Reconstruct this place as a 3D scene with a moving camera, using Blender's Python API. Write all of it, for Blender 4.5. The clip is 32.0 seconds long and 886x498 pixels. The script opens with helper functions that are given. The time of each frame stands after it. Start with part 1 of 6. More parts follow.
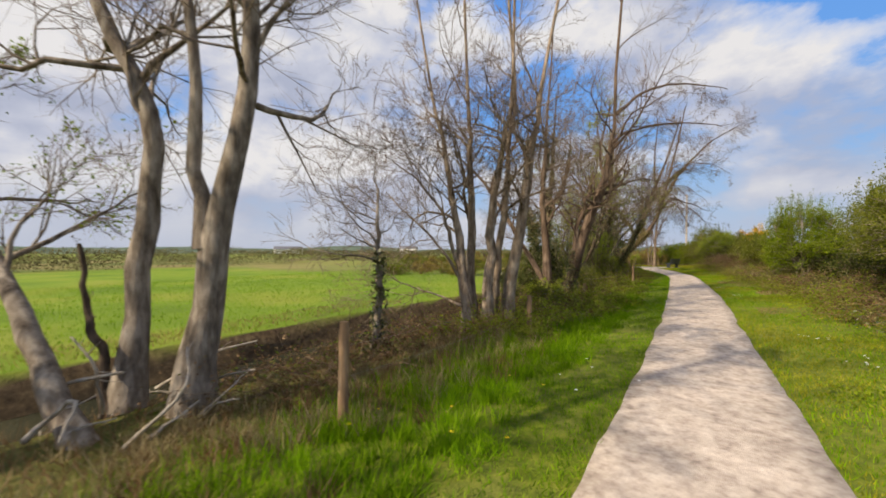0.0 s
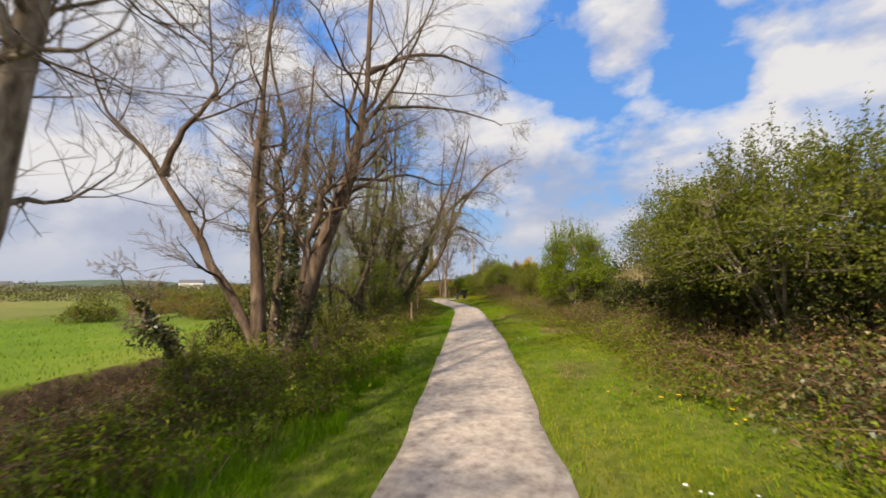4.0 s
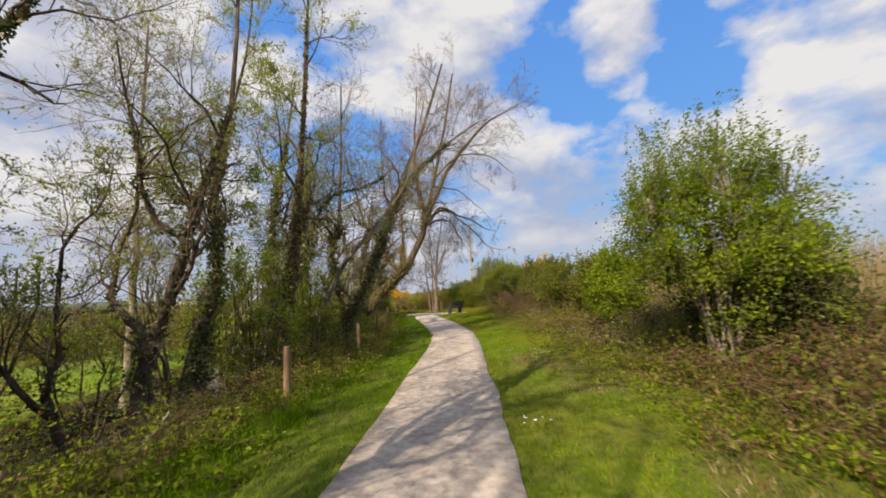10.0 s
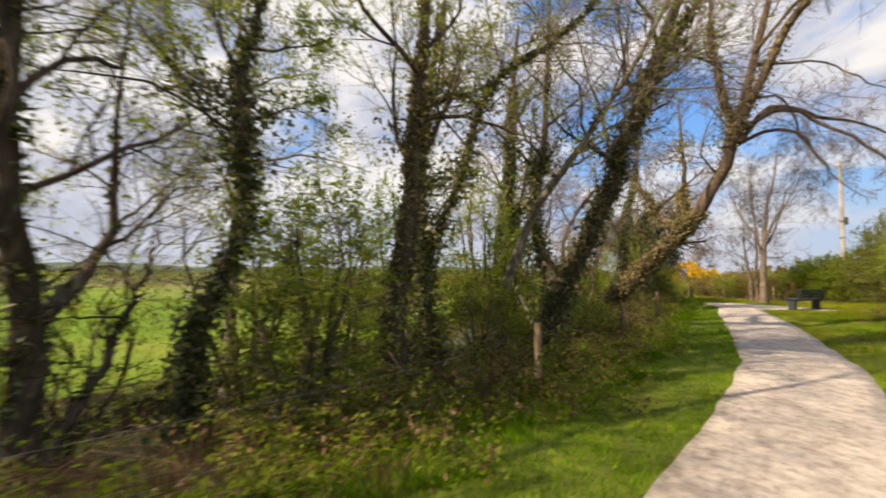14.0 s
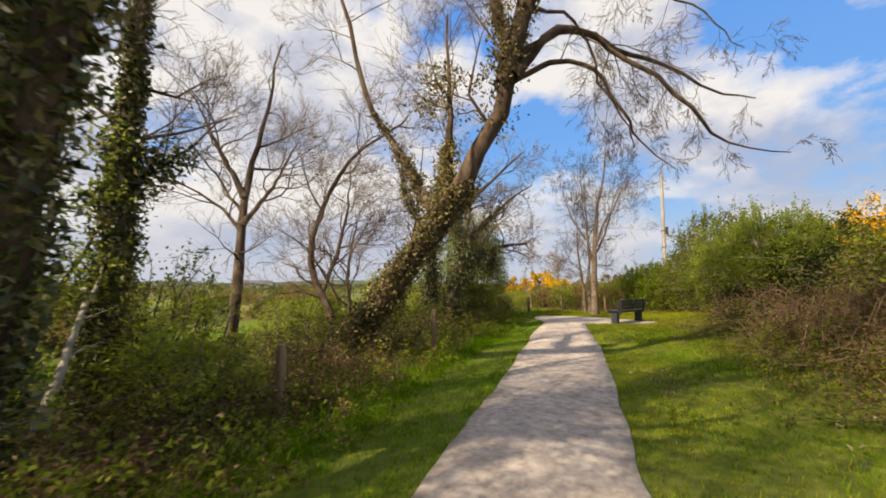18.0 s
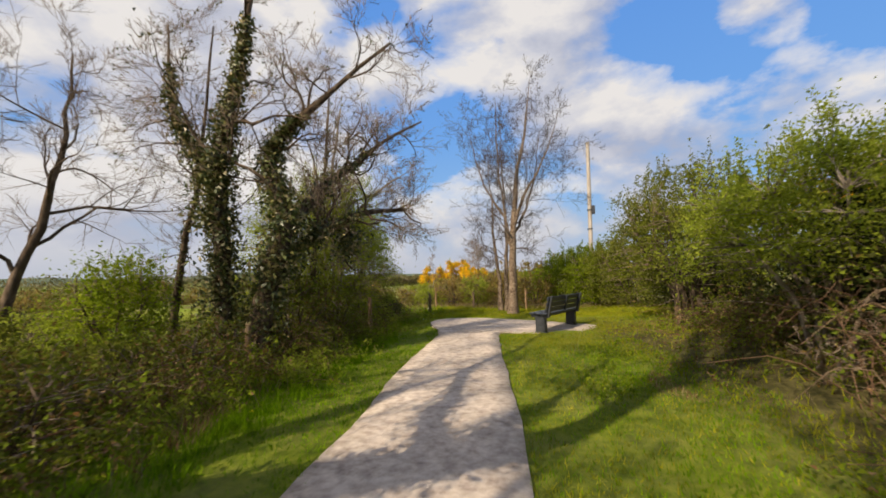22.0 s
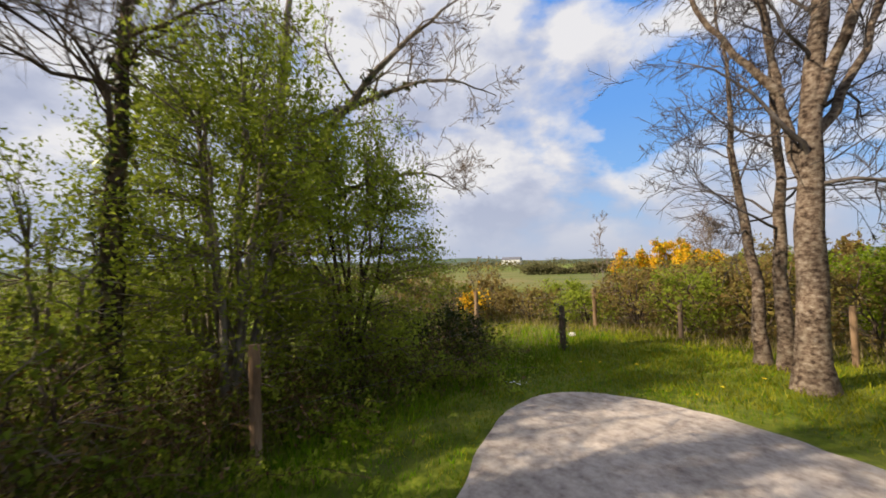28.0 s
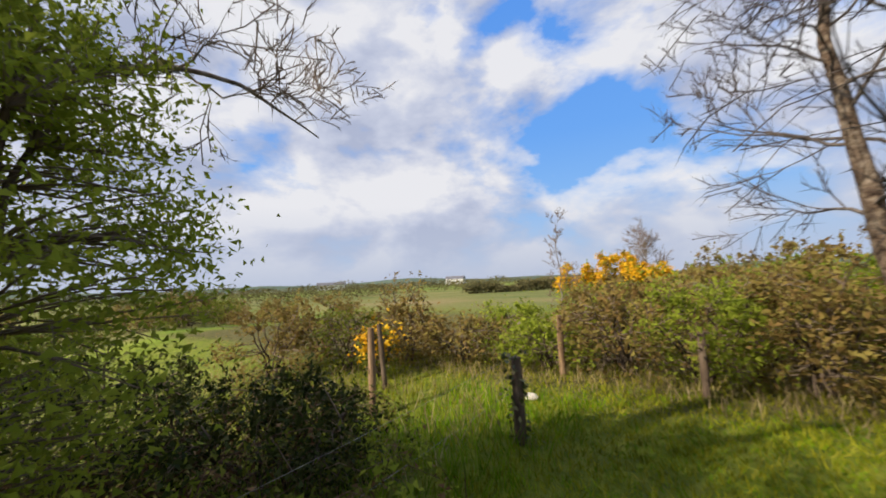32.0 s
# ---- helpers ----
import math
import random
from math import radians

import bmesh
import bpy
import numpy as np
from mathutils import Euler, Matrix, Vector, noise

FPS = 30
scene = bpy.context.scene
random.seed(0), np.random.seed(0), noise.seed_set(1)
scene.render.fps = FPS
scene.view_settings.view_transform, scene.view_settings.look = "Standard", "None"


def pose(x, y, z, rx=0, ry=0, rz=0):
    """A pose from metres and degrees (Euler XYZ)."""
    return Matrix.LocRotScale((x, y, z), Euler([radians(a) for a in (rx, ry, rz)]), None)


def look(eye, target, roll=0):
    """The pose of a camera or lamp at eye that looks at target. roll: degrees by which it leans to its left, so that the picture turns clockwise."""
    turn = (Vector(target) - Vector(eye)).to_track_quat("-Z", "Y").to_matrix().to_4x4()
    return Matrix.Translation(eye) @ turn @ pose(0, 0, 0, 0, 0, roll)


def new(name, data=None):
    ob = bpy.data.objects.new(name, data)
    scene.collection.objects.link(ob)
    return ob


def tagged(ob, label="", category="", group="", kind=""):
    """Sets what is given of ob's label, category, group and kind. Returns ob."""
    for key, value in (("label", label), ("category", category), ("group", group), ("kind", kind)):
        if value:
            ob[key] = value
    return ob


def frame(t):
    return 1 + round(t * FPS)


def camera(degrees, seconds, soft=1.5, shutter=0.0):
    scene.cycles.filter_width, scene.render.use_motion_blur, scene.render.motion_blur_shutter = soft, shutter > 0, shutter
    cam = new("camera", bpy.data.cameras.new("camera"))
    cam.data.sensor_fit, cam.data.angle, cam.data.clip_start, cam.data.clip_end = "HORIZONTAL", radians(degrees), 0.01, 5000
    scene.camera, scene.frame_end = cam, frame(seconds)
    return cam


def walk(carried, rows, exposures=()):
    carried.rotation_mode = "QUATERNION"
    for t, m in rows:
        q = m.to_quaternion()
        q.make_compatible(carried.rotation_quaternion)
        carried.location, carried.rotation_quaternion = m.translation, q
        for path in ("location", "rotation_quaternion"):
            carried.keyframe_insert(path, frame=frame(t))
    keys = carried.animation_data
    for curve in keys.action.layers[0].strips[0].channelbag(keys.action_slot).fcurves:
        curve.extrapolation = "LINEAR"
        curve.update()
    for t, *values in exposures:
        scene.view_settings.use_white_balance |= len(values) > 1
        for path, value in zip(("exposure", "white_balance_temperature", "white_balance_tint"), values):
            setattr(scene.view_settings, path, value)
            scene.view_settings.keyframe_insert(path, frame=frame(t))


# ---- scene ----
cam = camera(98.0, 32.0, 1.7, 0.42)
PATH = [
    (0, (0.0, 0.0, 1.5), (-1.0, 1.732, 1.517), -0.0),
    (0.5, (-0.039, 0.643, 1.433), (-0.941, 2.429, 1.436), 0.2),
    (1, (0.06, 1.407, 1.438), (-0.64, 3.281, 1.431), 0.4),
    (1.5, (0.209, 2.158, 1.443), (-0.244, 4.106, 1.453), 0.4),
    (2, (0.277, 2.904, 1.413), (0.04, 4.89, 1.467), 0.0),
    (2.5, (0.345, 3.65, 1.454), (0.224, 5.644, 1.55), -0.2),
    (3, (0.351, 4.36, 1.459), (0.258, 6.353, 1.597), -0.5),
    (3.5, (0.37, 5.119, 1.465), (0.288, 7.11, 1.634), -0.7),
    (5.5, (0.816, 8.163, 1.378), (0.63, 10.144, 1.582), -1.6),
    (6, (0.804, 8.904, 1.384), (0.487, 10.864, 1.623), -1.9),
    (6.5, (0.711, 9.64, 1.426), (0.296, 11.579, 1.686), -1.8),
    (7, (0.73, 10.399, 1.431), (0.288, 12.331, 1.702), -1.7),
    (7.5, (0.731, 11.19, 1.401), (0.35, 13.135, 1.668), -1.8),
    (8, (0.817, 11.905, 1.406), (0.534, 13.87, 1.642), -1.8),
    (8.5, (0.823, 12.615, 1.412), (0.629, 14.593, 1.633), -2.0),
    (9, (0.909, 13.33, 1.381), (0.809, 15.315, 1.598), -2.2),
    (9.5, (0.995, 14.045, 1.386), (0.955, 16.032, 1.603), -2.6),
    (10, (1.229, 14.72, 1.426), (1.136, 16.704, 1.657), -2.8),
    (10.5, (1.167, 15.474, 1.396), (0.903, 17.441, 1.641), -3.0),
    (11, (1.142, 16.166, 1.473), (0.558, 18.064, 1.709), -2.6),
    (11.5, (1.135, 16.827, 1.442), (0.143, 18.55, 1.655), -1.8),
    (12, (1.042, 17.563, 1.412), (-0.304, 19.031, 1.596), -0.8),
    (12.5, (0.954, 18.219, 1.454), (-0.61, 19.459, 1.581), -0.1),
    (13, (0.911, 18.943, 1.387), (-0.735, 20.073, 1.501), 0.5),
    (13.5, (0.974, 19.769, 1.393), (-0.578, 21.025, 1.507), 0.6),
    (14, (1.024, 20.546, 1.399), (-0.368, 21.977, 1.524), 0.5),
    (14.5, (1.168, 21.378, 1.368), (-0.022, 22.979, 1.511), 0.2),
    (15, (1.298, 22.16, 1.338), (0.295, 23.884, 1.488), 0.1),
    (15.5, (1.361, 22.986, 1.344), (0.507, 24.787, 1.511), -0.1),
    (17.5, (1.465, 25.831, 1.365), (0.569, 27.608, 1.567), -0.3),
    (18, (1.488, 26.51, 1.37), (0.536, 28.258, 1.562), -0.2),
    (18.5, (1.481, 27.171, 1.339), (0.528, 28.92, 1.524), -0.1),
    (19, (1.425, 27.845, 1.38), (0.514, 29.618, 1.548), -0.2),
    (19.5, (1.43, 28.555, 1.386), (0.563, 30.35, 1.549), -0.2),
    (20, (1.307, 29.273, 1.392), (0.503, 31.097, 1.559), -0.5),
    (20.5, (1.232, 29.978, 1.397), (0.496, 31.83, 1.564), -0.6),
    (21, (1.077, 30.678, 1.439), (0.404, 32.554, 1.606), -0.8),
    (21.5, (0.958, 31.316, 1.444), (0.344, 33.214, 1.594), -1.0),
    (22, (0.852, 32.004, 1.414), (0.248, 33.905, 1.553), -1.3),
    (22.5, (0.778, 32.709, 1.384), (0.121, 34.593, 1.519), -1.4),
    (23, (0.636, 33.458, 1.426), (-0.092, 35.316, 1.569), -1.6),
    (23.5, (0.445, 34.221, 1.433), (-0.337, 36.056, 1.579), -1.7),
    (24, (0.353, 34.957, 1.475), (-0.478, 36.771, 1.621), -1.6),
    (24.5, (0.229, 35.675, 1.481), (-0.629, 37.476, 1.63), -1.6),
    (26.5, (-0.13, 38.31, 1.52), (-1.318, 39.91, 1.642), -1.2),
    (27, (-0.195, 38.83, 1.53), (-1.512, 40.332, 1.636), -1.2),
    (27.5, (-0.298, 39.301, 1.523), (-1.723, 40.701, 1.615), -1.2),
    (28, (-0.541, 39.799, 1.519), (-2.015, 41.148, 1.603), -1.3),
    (28.5, (-0.69, 40.237, 1.499), (-2.131, 41.624, 1.55), -1.2),
    (29, (-0.692, 40.515, 1.485), (-1.972, 42.051, 1.503), -0.8),
    (29.5, (-0.975, 40.784, 1.441), (-2.051, 42.47, 1.461), -0.3),
    (30, (-1.209, 41.145, 1.385), (-2.085, 42.942, 1.443), 0.0),
    (30.5, (-1.419, 41.538, 1.49), (-2.242, 43.358, 1.602), -0.4),
    (31, (-1.725, 41.863, 1.498), (-2.645, 43.631, 1.662), -1.1),
    (31.5, (-2.069, 42.246, 1.479), (-3.165, 43.909, 1.662), -2.1),
    (32, (-2.328, 42.646, 1.464), (-3.584, 44.192, 1.641), -2.7),
]
walk(cam, [(t, look(eye, target, roll)) for t, eye, target, roll in PATH], [(0.0, 0.0, 6850, 11), (12.5, 0.02, 6850, 11), (13.8, 0.24, 7150, 11), (15.0, 0.22, 7200, 11), (18.5, 0.13, 7150, 11), (21.0, 0.03, 7100, 11), (24.0, -0.05, 7000, 11), (27.0, 0.0, 6750, 11), (29.0, 0.06, 6600, 11), (32.0, 0.04, 6500, 11)])
# ---- sky, sun, exposure ----
SHADE = Vector((0.42, 0.91, 0)).normalized()
SUN_UP = radians(38)
sun_way = Vector((SHADE.x * math.cos(SUN_UP), SHADE.y * math.cos(SUN_UP), -math.sin(SUN_UP)))
sun_data = bpy.data.lights.new("sun", "SUN")
sun_data.energy, sun_data.angle, sun_data.color = 7.0, radians(0.6), (1.0, 0.88, 0.70)
sun = new("sun", sun_data)
sun.rotation_euler = sun_way.to_track_quat("-Z", "Y").to_euler()
scene.view_settings.exposure = 0.0


class Nodes:
    """Short hand for node trees."""

    def __init__(self, tree):
        self.tree = tree
        tree.nodes.clear()

    def add(self, kind, props=(), **links):
        n = self.tree.nodes.new(kind)
        props = dict(props)
        if "operation" in props:
            n.operation = props["operation"]
        if "data_type" in props:
            n.data_type = props["data_type"]
        if "blend_type" in props:
            n.blend_type = props["blend_type"]
        if "layer_name" in props:
            n.layer_name = props["layer_name"]
        if props.get("use_clamp"):
            n.use_clamp = True
        for k, v in links.items():
            self.put(n, k, v)
        return n

    def put(self, n, key, v):
        sock = n.inputs[int(key[1:])] if key[0] == "_" and key[1:].isdigit() else n.inputs[key.replace("_", " ")]
        if isinstance(v, bpy.types.NodeSocket):
            self.tree.links.new(v, sock)
        elif isinstance(v, bpy.types.Node):
            self.tree.links.new(v.outputs[0], sock)
        else:
            sock.default_value = v

    def math(self, op, a, b=0.0, clamp=False):
        return self.add("ShaderNodeMath", {"operation": op, "use_clamp": clamp}, _0=a, _1=b).outputs[0]

    def mix(self, fac, a, b):
        n = self.add("ShaderNodeMix", {"data_type": "RGBA"})
        self.put(n, "_0", fac)
        self.put(n, "_6", a)
        self.put(n, "_7", b)
        return n.outputs[2]

    def ramp(self, fac, stops):
        n = self.add("ShaderNodeValToRGB", _0=fac)
        e = n.color_ramp.elements
        while len(e) < len(stops):
            e.new(0.5)
        for el, (p, c) in zip(e, stops):
            el.position, el.color = p, (*c, 1) if len(c) == 3 else c
        return n.outputs[0]

    def noise(self, vec, scale, detail=4.0, rough=0.55):
        n = self.add("ShaderNodeTexNoise", Scale=scale, Detail=detail, Roughness=rough)
        if vec is not None:
            self.put(n, "Vector", vec)
        return n.outputs[0]


def make_world():
    w = bpy.data.worlds.new("sky")
    scene.world = w
    w.use_nodes = True
    n = Nodes(w.node_tree)
    sky = n.add("ShaderNodeTexSky")
    sky.sky_type, sky.sun_disc, sky.sun_elevation, sky.dust_density = "NISHITA", False, SUN_UP, 0.6
    sky.sun_rotation = math.atan2(-SHADE.x, -SHADE.y)
    way = n.add("ShaderNodeTexCoord").outputs["Generated"]
    sep = n.add("ShaderNodeSeparateXYZ", _0=way)
    up = n.math("MAXIMUM", sep.outputs[2], 0.0)
    at = n.add("ShaderNodeVectorMath", {"operation": "MULTIPLY"}, _0=way, _1=(1.0, 1.0, 1.75)).outputs[0]
    at = n.add("ShaderNodeVectorMath", {"operation": "ADD"}, _0=at, _1=(3.1, 0.4, 0.2)).outputs[0]
    bend = n.noise(at, 1.3, 3.0, 0.5)
    warp = n.add("ShaderNodeVectorMath", {"operation": "SCALE"}, _0=(0.22, 0.16, 0.12))
    n.put(warp, "Scale", bend)
    at = n.add("ShaderNodeVectorMath", {"operation": "ADD"}, _0=at, _1=warp.outputs[0]).outputs[0]
    big = n.noise(at, 3.0, 10.0, 0.54)
    at2 = n.add("ShaderNodeVectorMath", {"operation": "ADD"}, _0=at, _1=(-0.025, -0.05, 0.12)).outputs[0]
    big2 = n.noise(at2, 3.0, 6.0, 0.5)
    fluff = n.noise(at, 11.0, 8.0, 0.6)

    def patch(bearing, rise, width):
        """One in the middle of a part of the sky, nought beyond its width."""
        b, e = radians(bearing), radians(rise)
        c = (math.sin(b) * math.cos(e), math.cos(b) * math.cos(e), math.sin(e))
        dot = n.add("ShaderNodeVectorMath", {"operation": "DOT_PRODUCT"}, _0=way, _1=c).outputs["Value"]
        return n.math("DIVIDE", n.math("SUBTRACT", dot, math.cos(radians(width)), True), 1 - math.cos(radians(width)))

    amount = n.math("SUBTRACT", big, n.math("MULTIPLY", patch(26, 28, 17), 0.13))
    amount = n.math("SUBTRACT", amount, n.math("MULTIPLY", patch(8, 36, 16), 0.05))
    amount = n.math("SUBTRACT", amount, n.math("MULTIPLY", patch(-15, 19, 9), 0.12))
    amount = n.math("ADD", amount, n.math("MULTIPLY", patch(-75, 25, 58), 0.11))
    amount = n.math("ADD", amount, n.math("MULTIPLY", patch(18, 12, 14), 0.07))
    amount = n.math("ADD", amount, n.math("MULTIPLY", patch(23, 31, 8), 0.17))
    amount = n.math("ADD", amount, n.math("MULTIPLY", patch(42, 27, 8), 0.12))
    amount = n.math("SUBTRACT", amount, n.math("MULTIPLY", patch(33, 24, 6), 0.1))
    amount = n.math("ADD", amount, n.math("MULTIPLY", n.math("SUBTRACT", fluff, 0.5), 0.12))
    cover = n.ramp(amount, [(0.41, (0, 0, 0)), (0.46, (0.55, 0.55, 0.55)), (0.54, (1, 1, 1))])
    edge = n.math("ADD", n.math("SUBTRACT", big, big2), n.math("MULTIPLY", n.math("SUBTRACT", fluff, 0.5), 0.18))
    lit = n.ramp(n.math("ADD", n.math("MULTIPLY", edge, 3.0), 0.5), [(0.1, (4.9, 5.5, 7.3)), (0.42, (6.6, 7.1, 8.6)), (0.75, (9.3, 9.4, 9.8))])
    deep = n.ramp(up, [(0.1, (3.4, 6.4, 10.6)), (0.35, (1.75, 4.7, 10.8)), (0.7, (1.1, 3.6, 10.2))])
    blue = n.mix(0.9, sky, deep)
    col = n.mix(cover, blue, lit)
    haze = n.ramp(up, [(0.0, (1, 1, 1)), (0.06, (0.7, 0.7, 0.7)), (0.2, (0, 0, 0))])
    col = n.mix(haze, col, (5.6, 6.3, 7.9, 1))
    bg = n.add("ShaderNodeBackground", Color=col, Strength=0.085)
    out = n.add("ShaderNodeOutputWorld", _0=bg)


make_world()


# ---- materials ----
def surface(name, stops, scale=8.0, rough=0.8, bump=0.3, bump_scale=60.0, big=0.6, dark=0.25, stretch=(1, 1, 1), translucent=0.0, island=0.0, spec=0.15, metal=0.0):
    """A procedural surface: a colour ramp on noise, broad stains, per piece variation and fine relief."""
    m = bpy.data.materials.new(name)
    m.use_nodes = True
    n = Nodes(m.node_tree)
    pos = n.add("ShaderNodeNewGeometry").outputs["Position"]
    vec = n.add("ShaderNodeVectorMath", {"operation": "MULTIPLY"}, _0=pos, _1=stretch).outputs[0]
    fac = n.noise(vec, scale, 5.0, 0.6)
    if island:
        rnd = n.add("ShaderNodeNewGeometry").outputs["Random Per Island"]
        fac = n.math("ADD", n.math("MULTIPLY", fac, 1 - island), n.math("MULTIPLY", rnd, island))
    col = n.ramp(fac, stops)
    stain = n.noise(pos, big, 3.0, 0.5)
    shade = n.ramp(stain, [(0.3, (1 - dark,) * 3), (0.7, (1 + dark * 0.4,) * 3)])
    col = n.add("ShaderNodeMix", {"data_type": "RGBA", "blend_type": "MULTIPLY"})
    n.put(col, "_0", 1.0)
    n.put(col, "_6", n.ramp(fac, stops))
    n.put(col, "_7", shade)
    col = col.outputs[2]
    bsdf = n.add("ShaderNodeBsdfPrincipled", Base_Color=col, Roughness=rough, Metallic=metal, Specular_IOR_Level=spec)
    if bump:
        b = n.add("ShaderNodeBump", Strength=bump, Distance=0.02, Height=n.noise(vec, bump_scale, 4.0, 0.65))
        n.put(bsdf, "Normal", b)
    sh = bsdf
    if translucent:
        tr = n.add("ShaderNodeBsdfTranslucent", Color=col)
        sh = n.add("ShaderNodeMixShader", _0=translucent, _1=bsdf, _2=tr)
    n.add("ShaderNodeOutputMaterial", _0=sh)
    return m


def c4(*stops):
    return [(p, c) for p, c in stops]


M = {}
M["bark"] = surface("bark", c4((0.3, (0.085, 0.066, 0.05)), (0.48, (0.22, 0.18, 0.14)), (0.68, (0.43, 0.37, 0.30))), 9, 0.9, 0.9, 45, 1.2, 0.3, (1, 1, 0.3), spec=0.06)
M["bark_dark"] = surface("bark_dark", c4((0.3, (0.045, 0.034, 0.025)), (0.55, (0.125, 0.092, 0.066)), (0.75, (0.26, 0.20, 0.145))), 9, 0.9, 0.9, 45, 1.2, 0.3, (1, 1, 0.3), spec=0.06)
M["bark_pale"] = surface("pale_bark", c4((0.3, (0.085, 0.062, 0.044)), (0.48, (0.26, 0.20, 0.145)), (0.68, (0.50, 0.41, 0.315))), 9, 0.9, 0.9, 45, 1.2, 0.3, (1, 1, 0.3), spec=0.06)
M["bark_red"] = surface("bark_red", c4((0.3, (0.055, 0.038, 0.027)), (0.55, (0.15, 0.105, 0.075)), (0.75, (0.27, 0.205, 0.15))), 8, 0.9, 1.0, 35, 1.2, 0.3, (1, 1, 0.25), spec=0.06)
M["twig"] = surface("twig", c4((0.3, (0.115, 0.083, 0.06)), (0.6, (0.235, 0.18, 0.135)), (0.8, (0.36, 0.29, 0.225))), 3, 0.85, 0, 40, 0.8, 0.2, spec=0.06)
M["twig_grey"] = surface("grey_twig", c4((0.3, (0.05, 0.042, 0.038)), (0.6, (0.11, 0.094, 0.084)), (0.8, (0.18, 0.155, 0.14))), 3, 0.85, 0, 40, 0.8, 0.2, spec=0.06)
M["birch"] = surface("birch_bark", c4((0.34, (0.05, 0.034, 0.025)), (0.46, (0.16, 0.112, 0.08)), (0.58, (0.27, 0.21, 0.155)), (0.76, (0.44, 0.37, 0.295))), 16, 0.8, 1.0, 40, 2.6, 0.4, (1, 1, 1.35), spec=0.08)
M["birch_limb"] = surface("birch_limb_bark", c4((0.3, (0.055, 0.046, 0.04)), (0.5, (0.12, 0.10, 0.088)), (0.75, (0.23, 0.20, 0.175))), 9, 0.85, 0.5, 40, 2.0, 0.3, (1, 1, 0.8))
M["dry_stem"] = surface("dry_stem", c4((0.25, (0.085, 0.045, 0.028)), (0.55, (0.19, 0.12, 0.075)), (0.85, (0.36, 0.27, 0.18))), 5, 0.85, 0, 40, 0.9, 0.2, island=0.5, spec=0.06)
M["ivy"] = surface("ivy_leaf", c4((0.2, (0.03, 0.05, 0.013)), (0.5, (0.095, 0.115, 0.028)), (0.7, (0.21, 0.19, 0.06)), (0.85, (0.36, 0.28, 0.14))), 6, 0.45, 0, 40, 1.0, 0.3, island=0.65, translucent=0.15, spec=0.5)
# the ivy leaf again, lightened to golden tan: sunlight put into its colour
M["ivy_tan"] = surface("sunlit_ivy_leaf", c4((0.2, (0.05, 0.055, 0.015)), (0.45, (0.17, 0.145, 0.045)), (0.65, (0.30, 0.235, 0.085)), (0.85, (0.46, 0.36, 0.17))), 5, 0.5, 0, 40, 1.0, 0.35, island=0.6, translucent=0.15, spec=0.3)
M["leaf"] = surface("fresh_leaf", c4((0.2, (0.10, 0.155, 0.009)), (0.5, (0.20, 0.275, 0.016)), (0.8, (0.33, 0.38, 0.028))), 2.2, 0.55, 0, 40, 0.7, 0.3, island=0.4, translucent=0.45, spec=0.04)
M["leaf_olive"] = surface("olive_leaf", c4((0.2, (0.085, 0.105, 0.014)), (0.5, (0.155, 0.18, 0.024)), (0.8, (0.26, 0.265, 0.04))), 2.2, 0.6, 0, 40, 0.7, 0.3, island=0.4, translucent=0.42, spec=0.04)
M["leaf_bramble"] = surface("bramble_leaf", c4((0.15, (0.19, 0.08, 0.03)), (0.32, (0.16, 0.115, 0.03)), (0.5, (0.11, 0.15, 0.016)), (0.85, (0.22, 0.27, 0.03))), 1.7, 0.65, 0, 40, 0.9, 0.3, island=0.5, translucent=0.35, spec=0.04)
M["leaf_dead"] = surface("dead_bracken", c4((0.2, (0.085, 0.045, 0.02)), (0.5, (0.20, 0.115, 0.055)), (0.8, (0.36, 0.245, 0.13))), 2.5, 0.8, 0, 40, 0.9, 0.3, island=0.5, translucent=0.2, spec=0.03)
M["leaf_young"] = surface("young_leaf", c4((0.2, (0.19, 0.235, 0.025)), (0.5, (0.31, 0.38, 0.04)), (0.8, (0.44, 0.47, 0.065))), 2.2, 0.55, 0, 40, 0.7, 0.25, island=0.4, translucent=0.55, spec=0.04)
M["leaf_scrub"] = surface("scrub_leaf", c4((0.15, (0.17, 0.095, 0.035)), (0.38, (0.25, 0.165, 0.055)), (0.6, (0.26, 0.21, 0.055)), (0.85, (0.36, 0.30, 0.085))), 1.6, 0.65, 0, 40, 0.8, 0.3, island=0.45, translucent=0.4, spec=0.04)
M["gorse_flower"] = surface("gorse_flower", c4((0.2, (0.55, 0.26, 0.01)), (0.6, (0.80, 0.46, 0.015)), (0.85, (0.88, 0.58, 0.03))), 3, 0.6, 0, 40, 0.8, 0.2, island=0.6, translucent=0.2)
M["grass"] = surface("grass_blade", c4((0.15, (0.06, 0.135, 0.003)), (0.45, (0.13, 0.26, 0.005)), (0.7, (0.235, 0.385, 0.010)), (0.92, (0.42, 0.44, 0.06))), 4.5, 0.75, 0, 40, 0.9, 0.4, island=0.42, translucent=0.35, spec=0.03)
M["grass_olive"] = surface("olive_grass_blade", c4((0.15, (0.09, 0.12, 0.007)), (0.42, (0.21, 0.235, 0.012)), (0.66, (0.36, 0.345, 0.025)), (0.9, (0.52, 0.42, 0.11))), 4.5, 0.75, 0, 40, 0.9, 0.4, island=0.42, translucent=0.35, spec=0.03)
